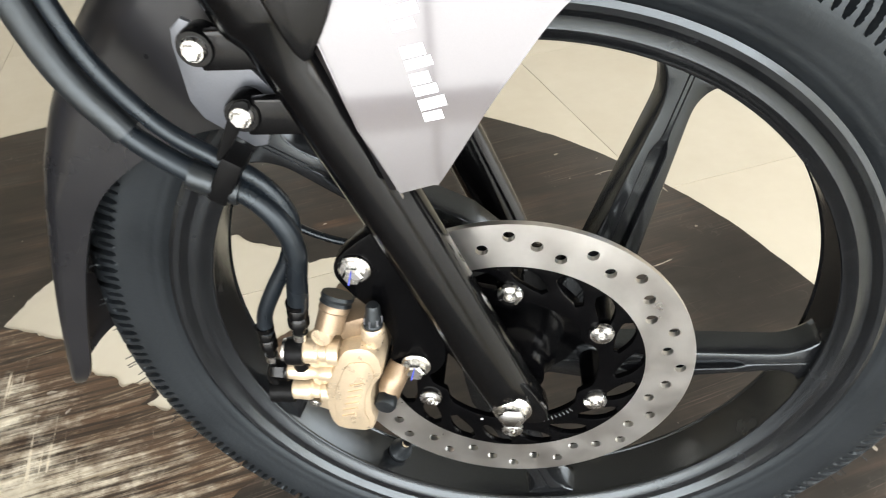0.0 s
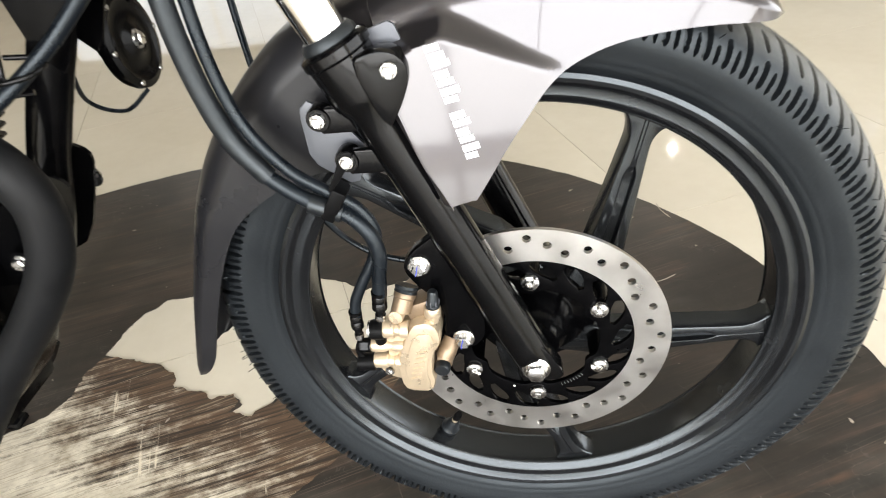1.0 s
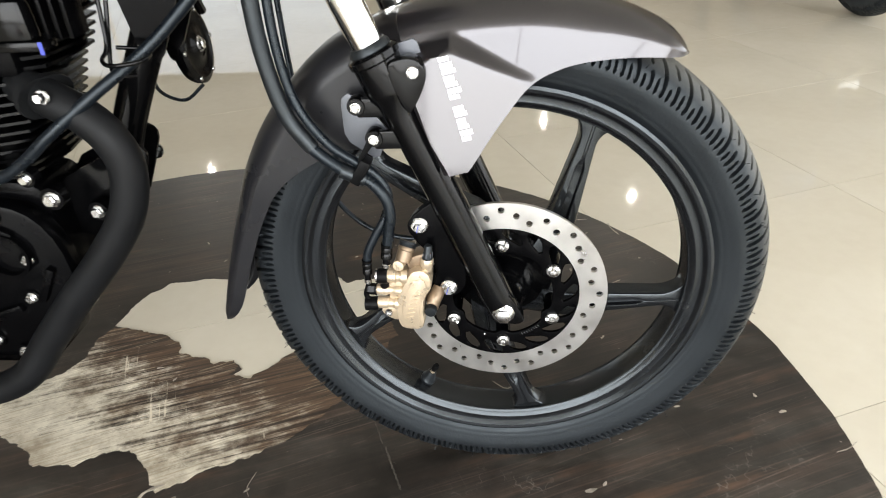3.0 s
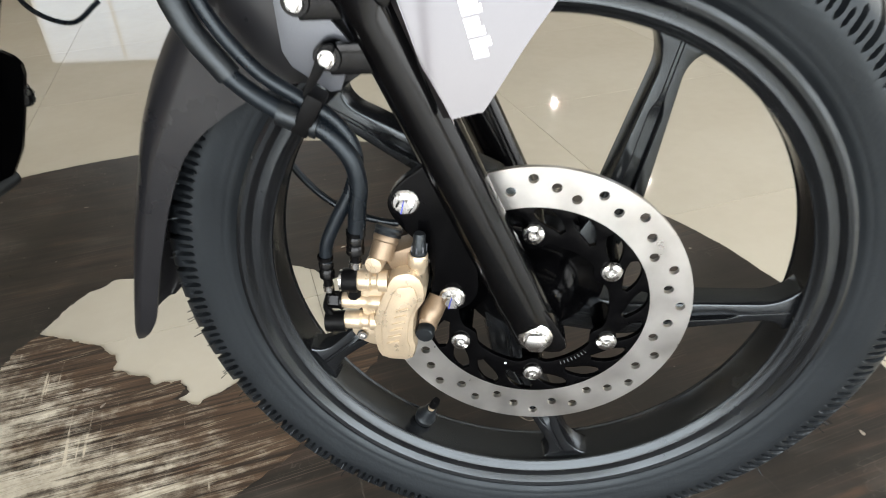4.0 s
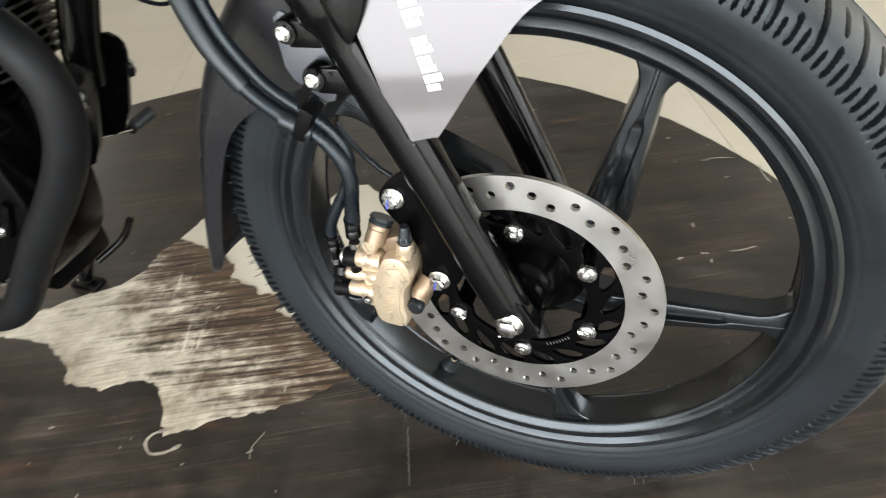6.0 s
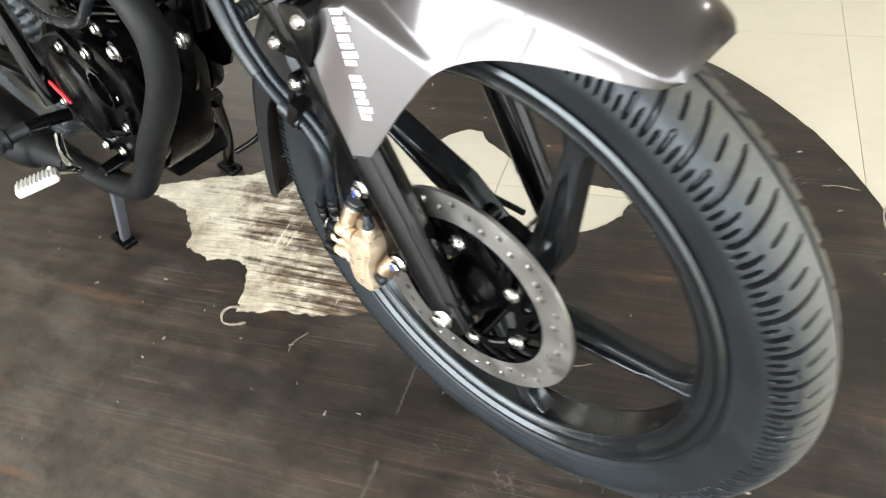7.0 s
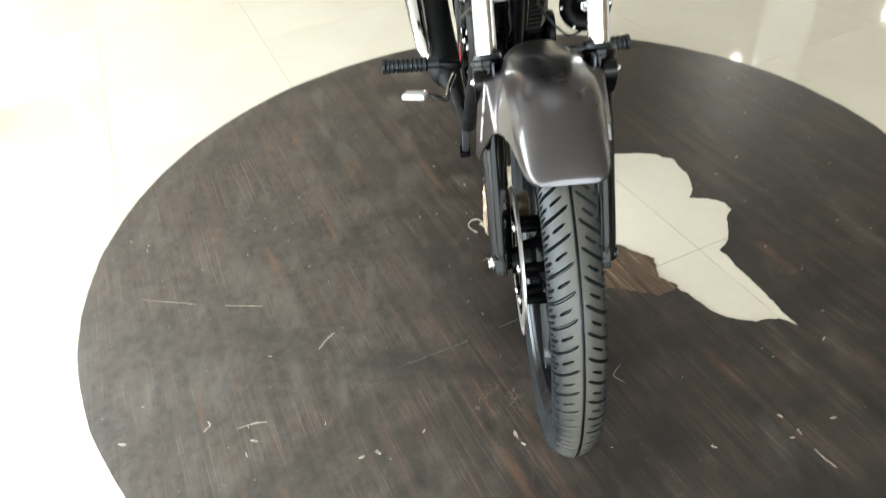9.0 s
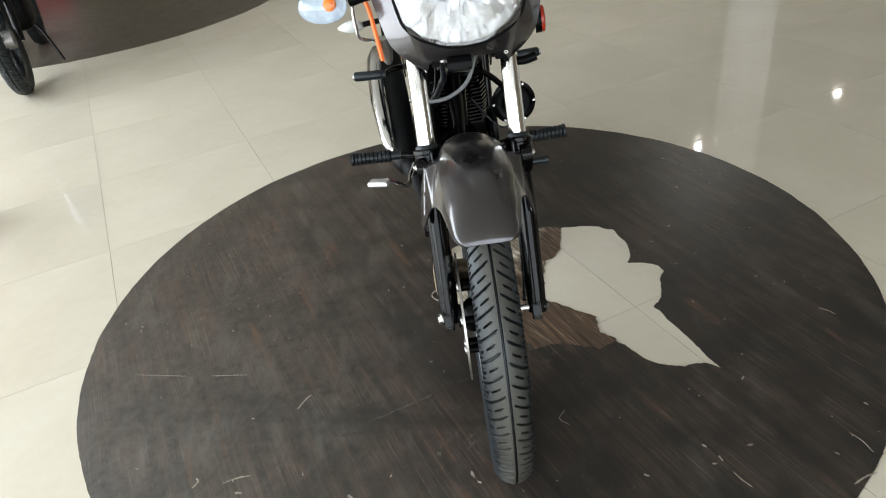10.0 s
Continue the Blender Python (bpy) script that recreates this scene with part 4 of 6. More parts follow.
def fender():
    # angle round the axle, crown radius, half width, lower edge radius
    rows = [(56.3, 0.328, 0.034, 0.3255), (57.6, 0.3325, 0.044, 0.321), (60, 0.3355, 0.050, 0.315), (63.5, 0.3365, 0.053, 0.307), (70, 0.3365, 0.057, 0.293), (78, 0.335, 0.061, 0.276), (84, 0.335, 0.064, 0.258), (89, 0.334, 0.065, 0.2300),
            (95, 0.333, 0.064, 0.2005), (99.6, 0.333, 0.062, 0.1840), (101.2, 0.333, 0.0615, 0.1830), (105.6, 0.334, 0.060, 0.1838), (105.9, 0.334, 0.0595, 0.1848), (106.6, 0.334, 0.055, 0.240), (109, 0.335, 0.053, 0.258), (113, 0.336, 0.053, 0.250), (118, 0.338, 0.053, 0.225), (124, 0.338, 0.053, 0.222),
            (132, 0.335, 0.053, 0.246), (141, 0.332, 0.052, 0.264), (151, 0.329, 0.052, 0.281), (161, 0.326, 0.051, 0.288), (170, 0.331, 0.049, 0.296), (178, 0.341, 0.047, 0.308), (184, 0.353, 0.044, 0.322), (187, 0.360, 0.041, 0.335), (188.6, 0.361, 0.036, 0.348)]
    grid = lerp_rows(rows, 240).tolist()

    def flare(deg):
        return (0.30 + 0.08 * math.exp(-(max(0.0, 96 - deg) / 14) ** 2)) * (1 if deg < 106.0 else 0.0)

    def turned(deg, r):
        return radians(deg + 1.8 * min(1.0, max(0.0, (r - 0.180) / 0.04)) * math.exp(-((deg - 105) / 8) ** 2))

    def facet(x, z):
        """Half width of the flat plate at the foot of the wing."""
        return 0.0865 - 0.13 * x - 0.18 * (z - 0.535)

    def shaped(y, r, deg, inside=0.0):
        """A point of the shell; below the fold it steps out on to the flat plate."""
        a = turned(deg, r)
        x, z = r * math.cos(a), 0.3 + r * math.sin(a)
        if deg < 106.2 and x < 0.034 and r < 0.308:
            top = float(np.interp(x, (-0.090, -0.0655, -0.0463, 0.020, 0.034), (0.579, 0.5880, 0.5935, 0.5640, 0.5575)))
            step = float(np.interp(x, (-0.050, -0.016, 0.022, 0.034), (0.0115, 0.0085, 0.0060, 0.0060)))
            g = min(1.0, max(0.0, (top + step - z) / step))
            g = g ** 1.4 * min(1.0, (0.034 - x) / 0.012)
            out = facet(x, z) - inside
            y += math.copysign(1, y) * (out - abs(y)) * g if abs(y) > 0.03 else 0.0
        return (x, FY + y, z)

    def shell(lines):
        bm = bmesh.new()
        prev = None
        for deg, rc, w, rl in lines:
            drop = rc - rl
            a = min(1.0, drop / 0.052)
            half = [(0.0, rc), (0.22 * w, rc - 0.0005 * a), (0.42 * w, rc - 0.0022 * a), (0.60 * w, rc - 0.0056 * a), (0.75 * w, rc - 0.0106 * a), (0.86 * w, rc - 0.0165 * a), (0.925 * w, rc - 0.0220 * a), (0.950 * w, rc - 0.0262 * a), (0.960 * w, rc - 0.0290 * a)]
            last = half[-1][1]
            out = flare(deg) * (last - rl)
            half += [(0.960 * w + out * (0.85 * f + 0.15 * f * f), last + (rl - last) * f) for f in (k / 54 for k in range(1, 55))]
            sec = [(-y, r) for y, r in half[::-1]] + half[1:]
            thin = min(0.0026, 0.5 * drop)
            pts = [shaped(y, r, deg) for y, r in sec] + [shaped(y * (w - thin) / w, max(rl, r - thin), deg, thin) for y, r in sec[::-1]]
            now = ring(bm, pts)
            if prev:
                skin(bm, prev, now)
            else:
                bm.faces.new(now)
            prev = now
        bm.faces.new(prev)
        return bm

    f = part("front_fender", shell([g for g in grid if g[0] < 112.6]), M_GREY, bike, "glossy gunmetal painted front mudguard", 50)
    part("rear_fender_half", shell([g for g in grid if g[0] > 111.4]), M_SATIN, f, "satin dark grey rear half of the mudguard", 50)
    # stay plates bolted to the legs
    for sg in (-1, 1):
        stay = rounded([(-0.158, 0.546), (-0.149, 0.553), (-0.124, 0.528), (-0.112, 0.512), (-0.126, 0.480), (-0.158, 0.504)], 1, 0.15)
        part("fender_stay", plate(stay, (), 0.003, side(-0.066 if sg < 0 else 0.072), 0.0006), M_GREYMATT, f, "slate grey steel stay plate")
        tab = rounded([(-0.106, 0.596), (-0.079, 0.604), (-0.070, 0.574), (-0.076, 0.556), (-0.092, 0.562)], 1, 0.12)
        part("fender_tab", plate(tab, (), 0.003, side(-0.066 if sg < 0 else 0.078), 0.0006), M_GREYMATT, f, "slate grey steel tab")
    # worn lettering on the side wing, too small to read

    def on_wing(x, z):
        return Vector((x, FY - facet(x, z), z))

    run, tall = Vector((0.267, -0.964)), Vector((0.964, 0.267))
    for k in range(13):
        p0 = Vector((-0.0585, 0.5885)) + run * (0.0060 * k + (0.0050 if k > 6 else 0.0))
        h, g = 0.0098 + 0.0016 * ((k * 7) % 3) - (0.0012 if k > 6 else 0.0), 0.0042 + 0.0008 * ((k * 5) % 2)
        bar = [p0, p0 + tall * h + run * 0.0012, p0 + tall * h + run * (g + 0.0012), p0 + run * g]
        bm = bmesh.new()
        lo = ring(bm, [on_wing(x, z) + Vector((0, 0.0010, 0)) for x, z in bar])
        hi = ring(bm, [on_wing(x, z) - Vector((0, 0.0003, 0)) for x, z in bar])
        skin(bm, lo, hi)
        bm.faces.new(lo)
        bm.faces.new(hi)
        part("lettering_bar", bm, M_DECAL, f)
    # folded edge of the wing beside each leg
    for sg in (-1, 1):
        bm = bmesh.new()
        prev = None
        for k in range(11):
            x, z = Vector((-0.0513, 0.4775)).lerp(Vector((-0.0815, 0.553)), k / 10)
            q = on_wing(x, z)
            y = FY + (q.y - FY + 0.0005) * (1 if sg < 0 else -1)
            now = ring(bm, [(x, y, z), (x - 0.0052, y - 0.0045 * sg, z - 0.002), (x - 0.0060, y - 0.0105 * sg, z - 0.002), (x - 0.0040, y - 0.0105 * sg, z - 0.001), (x - 0.0032, y - 0.0055 * sg, z), (x + 0.0012, y - 0.0016 * sg, z + 0.001)])
            if prev:
                skin(bm, prev, now)
            else:
                bm.faces.new(now)
            prev = now
        bm.faces.new(prev)
        part("wing_fold", bm, M_GREY, f)
    return f


fender()


def caliper():
    body = rounded([(-0.104, 0.352), (-0.098, 0.360), (-0.086, 0.362), (-0.0775, 0.354), (-0.077, 0.337), (-0.086, 0.324), (-0.0885, 0.302), (-0.0865, 0.295), (-0.091, 0.280), (-0.114, 0.282), (-0.119, 0.293), (-0.1185, 0.320)], 1, 0.22)
    cal = part("brake_caliper", plate(body, (), 0.030, side(-0.066), 0.0055), M_GOLD, bike, "champagne gold two-piston brake caliper", 24)
    raised = rounded([(-0.0985, 0.349), (-0.085, 0.351), (-0.082, 0.338), (-0.0905, 0.321), (-0.0935, 0.302), (-0.0915, 0.294), (-0.0945, 0.285), (-0.111, 0.287), (-0.113, 0.296), (-0.111, 0.320)], 1, 0.18)
    part("caliper_face", plate(raised, (), 0.0016, side(-0.0953), 0.0010), M_GOLD, cal, "", 24)
    for k in range(6):
        c = Vector((-0.0945, 0.3285)).lerp(Vector((-0.1040, 0.2985)), k / 5)
        bar = [(-0.0050, 0.0010), (0.0042, 0.0038), (0.0048, 0.0020), (-0.0044, -0.0008)]
        part("lettering_bar", plate([(c.x + x, c.y + z) for x, z in bar], (), 0.0013, side(-0.0966), 0.0004), M_GOLD, cal)
    inner = rounded([(-0.126, 0.348), (-0.092, 0.362), (-0.076, 0.345), (-0.086, 0.300), (-0.098, 0.281), (-0.128, 0.292)], 2)
    part("caliper_half", plate(inner, (), 0.046, side(-0.020), 0.004), M_BRONZE, cal)
    # guide pin: black boot, bronze barrel, gold end face in front of it
    ax = Vector((-0.30, -0.45, -0.84)).normalized()
    p0 = Vector((-0.1020, -0.078, 0.3855))
    part("rubber_boot", lathe([(0.0, -0.003), (0.0096, -0.003), (0.0102, -0.001), (0.0092, 0.001), (0.0100, 0.003), (0.0, 0.004)], 26, along(p0, ax)), M_RUBBER, cal)
    part("guide_pin", lathe([(0.0, 0.003), (0.0088, 0.003), (0.0094, 0.005), (0.0094, 0.007), (0.0086, 0.008), (0.0086, 0.020), (0.0, 0.021)], 26, along(p0, ax)), M_BRONZE, cal)
    part("pin_end", lathe([(0.0, -0.010), (0.0066, -0.010), (0.0066, 0.003), (0.0060, 0.0045), (0.0, 0.0050)], 26, along((-0.1125, -0.0855, 0.3635), (-0.15, -1, 0.10))), M_GOLD, cal)
    part("bridge", block(0.026, 0.022, 0.016, Matrix.Translation((-0.092, -0.074, 0.366)) @ Matrix.Rotation(radians(-20), 4, "Y"), 0.004), M_BRONZE, cal)
    # three hydraulic unions stepping down the side
    for z, x0, x1, r in ((0.3495, -0.104, -0.126, 0.0082), (0.3310, -0.110, -0.140, 0.0062), (0.3135, -0.112, -0.140, 0.0074)):
        n = abs(x1 - x0)
        part("port", lathe([(0.0, 0), (r, 0), (r, n * 0.30), (r * 0.78, n * 0.36), (r * 0.78, n * 0.52), (r * 0.97, n * 0.58), (r * 0.97, n * 0.94), (r * 0.88, n), (0.0, n)], 24, along((x0, -0.088, z), (-1, 0, 0.06))), M_GOLD, cal)
    part("web", block(0.026, 0.018, 0.050, Matrix.Translation((-0.114, -0.080, 0.330)), 0.005), M_GOLD, cal)
    part("banjo", lathe([(0.0, 0), (0.0086, 0), (0.0090, 0.002), (0.0090, 0.009), (0.0084, 0.011), (0.0, 0.011)], 24, along((-0.126, -0.088, 0.3500), (-1, 0, 0.05))), M_PLASTIC, cal)
    part("banjo_washer", lathe([(0.0, 0), (0.0075, 0), (0.0075, 0.002), (0.0, 0.002)], 24, along((-0.1370, -0.088, 0.3508), (-1, 0, 0.05))), M_ZINC, cal)
    part("banjo_neck", tube([(-0.1300, -0.088, 0.3430), (-0.1305, -0.088, 0.3360)], 0.0052, 14, smooth=False), M_PLASTIC, cal)
    part("union_nut", hex_bolt((-0.1395, -0.088, 0.3325), (-1, 0, 0.05), 0.0066, 0.0120, 1.1), M_BLACK, cal)
    part("port_cap", lathe([(0.0, 0), (0.0078, 0), (0.0082, 0.003), (0.0076, 0.009), (0.0086, 0.011), (0.0080, 0.015), (0.0, 0.016)], 22, along((-0.1395, -0.088, 0.3130), (-1, 0, 0.0))), M_PLASTIC, cal)
    part("pipe_link", tube([(-0.1490, -0.088, 0.3370), (-0.1525, -0.088, 0.3260), (-0.1500, -0.088, 0.3180)], 0.0030, 10), M_PLASTIC, cal)
    # bleed screw
    part("bleed_port", lathe([(0.0, 0), (0.0058, 0), (0.0058, 0.004), (0.0072, 0.006), (0.0072, 0.0135), (0.0064, 0.015), (0.0, 0.015)], 22, along((-0.0825, -0.086, 0.357), (0.10, 0, 1))), M_GOLD, cal)
    cap = part("bleed_cap", lathe([(0.0, 0.0145), (0.0058, 0.0145), (0.0060, 0.0165), (0.0052, 0.0175), (0.0052, 0.0225), (0.0044, 0.0240), (0.0044, 0.0295), (0.0034, 0.0315), (0.0, 0.0315)], 20, along((-0.0825, -0.086, 0.357), (0.12, 0, 1))), M_RUBBER, cal)
    for k in range(7):
        a = k * 2 * math.pi / 7
        part("cap_rib", block(0.0012, 0.0012, 0.0052, along((-0.0825 + 0.0024 + 0.0052 * math.cos(a), -0.086 + 0.0052 * math.sin(a), 0.357 + 0.0200), (0.12, 0, 1)), 0.0003), M_GREYMATT, cap)
    # lower slide: short bronze barrel with a black rubber plug
    part("slide_boss", tube([(-0.0705, -0.074, 0.325), (-0.0750, -0.081, 0.318), (-0.0780, -0.0845, 0.312)], [0.0078, 0.0082, 0.0078], 22), M_BRONZE, cal)
    part("rubber_plug", lathe([(0.0, 0), (0.0070, 0), (0.0070, 0.006), (0.0060, 0.0075), (0.0, 0.008)], 24, along((-0.0805, -0.0850, 0.3035), (-0.1, -1, -0.05))), M_RUBBER, cal)
    part("slide_foot", block(0.014, 0.020, 0.014, Matrix.Translation((-0.0790, -0.076, 0.307)), 0.004), M_BRONZE, cal)
    foot = rounded([(-0.141, 0.302), (-0.118, 0.306), (-0.112, 0.290), (-0.120, 0.283), (-0.134, 0.290)], 2)
    part("caliper_foot", plate(foot, (), 0.008, side(-0.074), 0.002), M_GOLD, cal)
    part("foot_screw", socket_bolt((-0.130, -0.0825, 0.2965), (0, -1, 0), 0.0044, 0.003), M_ZINC, cal)
    for x, y, z in ((-0.088, -0.0775, 0.408), (-0.060, -0.0775, 0.328)):
        part("mount_bolt", hex_bolt((x, y, z), (0, -1, 0), 0.0062, 0.0085, 1.55), M_ZINC, cal, "zinc bolt with a blue ink mark")
        part("ink_mark", block(0.0020, 0.0007, 0.0095, along((x - 0.001, y - 0.0087, z + 0.0005), (0.28, 0, 1)), 0.0), M_BLUEINK, cal)


caliper()


def hoses():
    a = [(-0.205, -0.060, 0.860), (-0.224, -0.074, 0.760), (-0.226, -0.080, 0.670), (-0.224, -0.081, 0.600), (-0.212, -0.081, 0.538), (-0.190, -0.081, 0.500), (-0.158, -0.082, 0.474), (-0.136, -0.083, 0.464), (-0.121, -0.085, 0.447), (-0.1165, -0.086, 0.428), (-0.1195, -0.087, 0.408), (-0.1225, -0.088, 0.388)]
    h = part("brake_hose", tube(a, 0.0062, 18), M_HOSE, bike, "ribbed black rubber brake hose")
    part("hose_sleeve", tube(a[1:6], 0.0080, 18), M_RUBBER, h, "loose black outer sleeve")

    def crimp(p, d, parent, r=0.0066):
        """Ringed metal ferrule and its thin neck."""
        prof = [(0.0, -0.012), (r, -0.012), (r, -0.009), (r * 0.82, -0.008), (r * 0.95, -0.006), (r * 0.95, -0.002), (r * 0.78, -0.001), (r * 0.98, 0.001), (r * 0.98, 0.006), (r * 0.60, 0.008), (r * 0.60, 0.014), (0.0, 0.014)]
        part("hose_end", lathe(prof, 20, along(p, d)), M_BLACK, parent)
        part("hose_neck", lathe([(0.0, 0.013), (r * 0.72, 0.013), (r * 0.72, 0.018), (r * 0.5, 0.019), (0.0, 0.025)], 14, along(p, d)), M_ZINC, parent)
    crimp((-0.1242, -0.088, 0.380), (-0.12, 0, -1), h)
    b = [(-0.190, -0.055, 0.860), (-0.208, -0.070, 0.760), (-0.212, -0.074, 0.670), (-0.211, -0.076, 0.600), (-0.200, -0.078, 0.545), (-0.175, -0.079, 0.505), (-0.148, -0.080, 0.484), (-0.128, -0.079, 0.468), (-0.1175, -0.079, 0.446), (-0.1230, -0.081, 0.421), (-0.1360, -0.084, 0.398), (-0.1450, -0.086, 0.380), (-0.1475, -0.087, 0.364)]
    h2 = part("brake_hose", tube(b, 0.0048, 16), M_HOSE, bike, "ribbed black rubber brake hose")
    crimp((-0.1480, -0.087, 0.359), (-0.05, 0, -1), h2, 0.0056)
    # strap round both hoses and its arm up to the lower bolt
    strap = tube([(-0.1625, -0.083, 0.4765), (-0.1480, -0.083, 0.4695), (-0.1385, -0.083, 0.4660)], 0.0082, 18, smooth=False)
    c = part("hose_clamp", strap, M_RUBBER, bike, "black hose clamp")
    m = Matrix.Translation((-0.1425, -0.0815, 0.4755)) @ Matrix.Rotation(radians(32), 4, "Y")
    part("clamp_band", block(0.0120, 0.0200, 0.0290, m, 0.003), M_PLASTIC, c)
    arm = [(-0.1455, 0.4860), (-0.1380, 0.4900), (-0.1195, 0.5140), (-0.1195, 0.5200), (-0.1280, 0.5190), (-0.1340, 0.5060)]
    part("clamp_arm", plate(rounded(arm, 1), (), 0.0030, side(-0.0865), 0.0008), M_PLASTIC, c)
    sp = [(-0.262, 0.095, 0.800), (-0.262, 0.105, 0.660), (-0.260, 0.108, 0.520), (-0.247, 0.100, 0.420), (-0.229, 0.090, 0.369), (-0.196, 0.090, 0.322), (-0.150, 0.086, 0.300), (-0.080, 0.078, 0.297), (-0.022, 0.070, 0.301)]
    part("speedometer_cable", tube(sp, 0.0036, 10), M_HOSE, bike)
    part("control_cable", tube([(-0.235, -0.085, 0.655), (-0.205, -0.060, 0.650), (-0.200, -0.020, 0.656), (-0.205, 0.016, 0.680), (-0.225, 0.040, 0.730)], 0.0036, 10), M_GREYCABLE, bike, "grey sheathed cable")
    cl = [(-0.70, -0.092, 0.466), (-0.640, -0.098, 0.464), (-0.587, -0.100, 0.468), (-0.528, -0.100, 0.478), (-0.491, -0.100, 0.496), (-0.452, -0.098, 0.525), (-0.400, -0.080, 0.562), (-0.368, -0.060, 0.584), (-0.333, -0.045, 0.611), (-0.287, -0.030, 0.655), (-0.271, -0.025, 0.677), (-0.245, -0.020, 0.800)]
    part("control_cable", tube(cl, 0.0062, 12), M_HOSE, bike, "black rubber sheathed cable")


hoses()


def engine():
    case = rounded([(-0.505, 0.300), (-0.500, 0.430), (-0.510, 0.462), (-0.600, 0.462), (-0.740, 0.430), (-0.830, 0.380), (-0.840, 0.280), (-0.780, 0.215), (-0.640, 0.200), (-0.560, 0.225)], 2)
    eng = part("engine", plate(case, (), 0.080, side(0.010), 0.010), M_ENGINE, bike, "black painted single-cylinder engine")
    half = rounded([(-0.600, 0.310), (-0.580, 0.430), (-0.590, 0.462), (-0.650, 0.462), (-0.740, 0.430), (-0.830, 0.380), (-0.840, 0.280), (-0.780, 0.215), (-0.690, 0.205), (-0.640, 0.240)], 2)
    part("left_case", plate(half, (), 0.062, side(0.070), 0.010), M_ENGINE, eng)
    # clutch cover on the right, in steps
    cover = rounded([(-0.490, 0.300), (-0.485, 0.400), (-0.530, 0.452), (-0.640, 0.440), (-0.760, 0.400), (-0.780, 0.320), (-0.740, 0.250), (-0.640, 0.232), (-0.560, 0.240)], 2)
    part("clutch_cover", plate(cover, (), 0.026, side(-0.070), 0.008), M_ENGINE, eng)
    part("cover_dome", lathe([(0.0, 0), (0.072, 0), (0.070, 0.008), (0.060, 0.014), (0.030, 0.016), (0.0, 0.016)], 44, side(-0.094, -0.665, 0.340)), M_ENGINE, eng)
    part("cover_ring", lathe([(0.024, 0), (0.028, 0), (0.028, 0.010), (0.024, 0.010)], 28, side(-0.095, -0.552, 0.385), loop=True), M_ENGINE, eng)
    part("cover_mark", plate(rounded([(-0.735, 0.352), (-0.690, 0.330), (-0.688, 0.322), (-0.735, 0.340)], 1), (), 0.002, side(-0.1095), 0.0), M_RED, eng, "red sticker")
    left = rounded([(-0.615, 0.310), (-0.610, 0.400), (-0.640, 0.440), (-0.720, 0.420), (-0.760, 0.330), (-0.720, 0.250), (-0.650, 0.245)], 2)
    part("magneto_cover", plate(left, (), 0.024, side(0.104), 0.008), M_ENGINE, eng)
    # cover ribs
    for x, z, a, l in ((-0.575, 0.428, 28, 0.085), (-0.520, 0.345, -60, 0.05), (-0.600, 0.300, -18, 0.08)):
        part("cover_rib", block(l, 0.010, 0.010, Matrix.Translation((x, -0.098, z)) @ Matrix.Rotation(radians(a), 4, "Y"), 0.003), M_ENGINE, eng)
    # cylinder fins
    for k in range(11):
        z = 0.462 + 0.0105 * k
        w = 0.150 - 0.0018 * abs(5 - k)
        x = -0.600 + 0.0040 * k
        pts = rounded([(-0.075, -w / 2), (0.078, -w / 2), (0.090, 0), (0.078, w / 2), (-0.075, w / 2)], 1, 0.2)
        part("cooling_fin", plate([(x + u, v) for u, v in pts], (), 0.0030, Matrix.Translation((0, 0, z)), 0.0), M_BLACK, eng)
    part("cylinder", block(0.105, 0.105, 0.125, Matrix.Translation((-0.580, 0, 0.520)), 0.02), M_ENGINE, eng)
    for dx in (-0.055, -0.028, 0.0, 0.028):
        part("fin_web", block(0.003, 0.148, 0.100, Matrix.Translation((-0.585 + dx, 0, 0.515)), 0.0), M_ENGINE, eng)
    # head with its own fins
    part("cylinder_head", block(0.150, 0.140, 0.060, Matrix.Translation((-0.556, 0, 0.605)), 0.010), M_ENGINE, eng)
    for k in range(5):
        z = 0.580 + 0.0105 * k
        pts = rounded([(-0.06, -0.072), (0.085 + 0.004 * k, -0.062), (0.092 + 0.004 * k, 0), (0.085 + 0.004 * k, 0.062), (-0.06, 0.072)], 1, 0.2)
        part("head_fin", plate([(-0.550 + u, v) for u, v in pts], (), 0.0035, Matrix.Translation((0, 0, z)), 0.0), M_ENGINE, eng)
    part("rocker_cover", block(0.150, 0.118, 0.066, Matrix.Translation((-0.523, 0, 0.657)), 0.012, taper=0.9), M_ENGINE, eng)
    part("cover_pad", block(0.052, 0.020, 0.038, Matrix.Translation((-0.474, -0.068, 0.632)), 0.006, taper=0.90), M_BLACK, eng)
    part("cover_pad", block(0.040, 0.020, 0.046, Matrix.Translation((-0.556, -0.068, 0.622)), 0.005), M_ENGINE, eng)
    part("cover_collar", block(0.070, 0.026, 0.010, Matrix.Translation((-0.474, -0.066, 0.608)), 0.003), M_BLACK, eng)
    for x in (-0.440, -0.428, -0.416):
        part("head_rib", block(0.005, 0.030, 0.056, Matrix.Translation((x, -0.050, 0.640)), 0.001), M_ENGINE, eng)
    part("ink_mark", block(0.004, 0.0010, 0.012, Matrix.Translation((-0.441, -0.0795, 0.607)), 0.0), M_BLUEINK, eng)
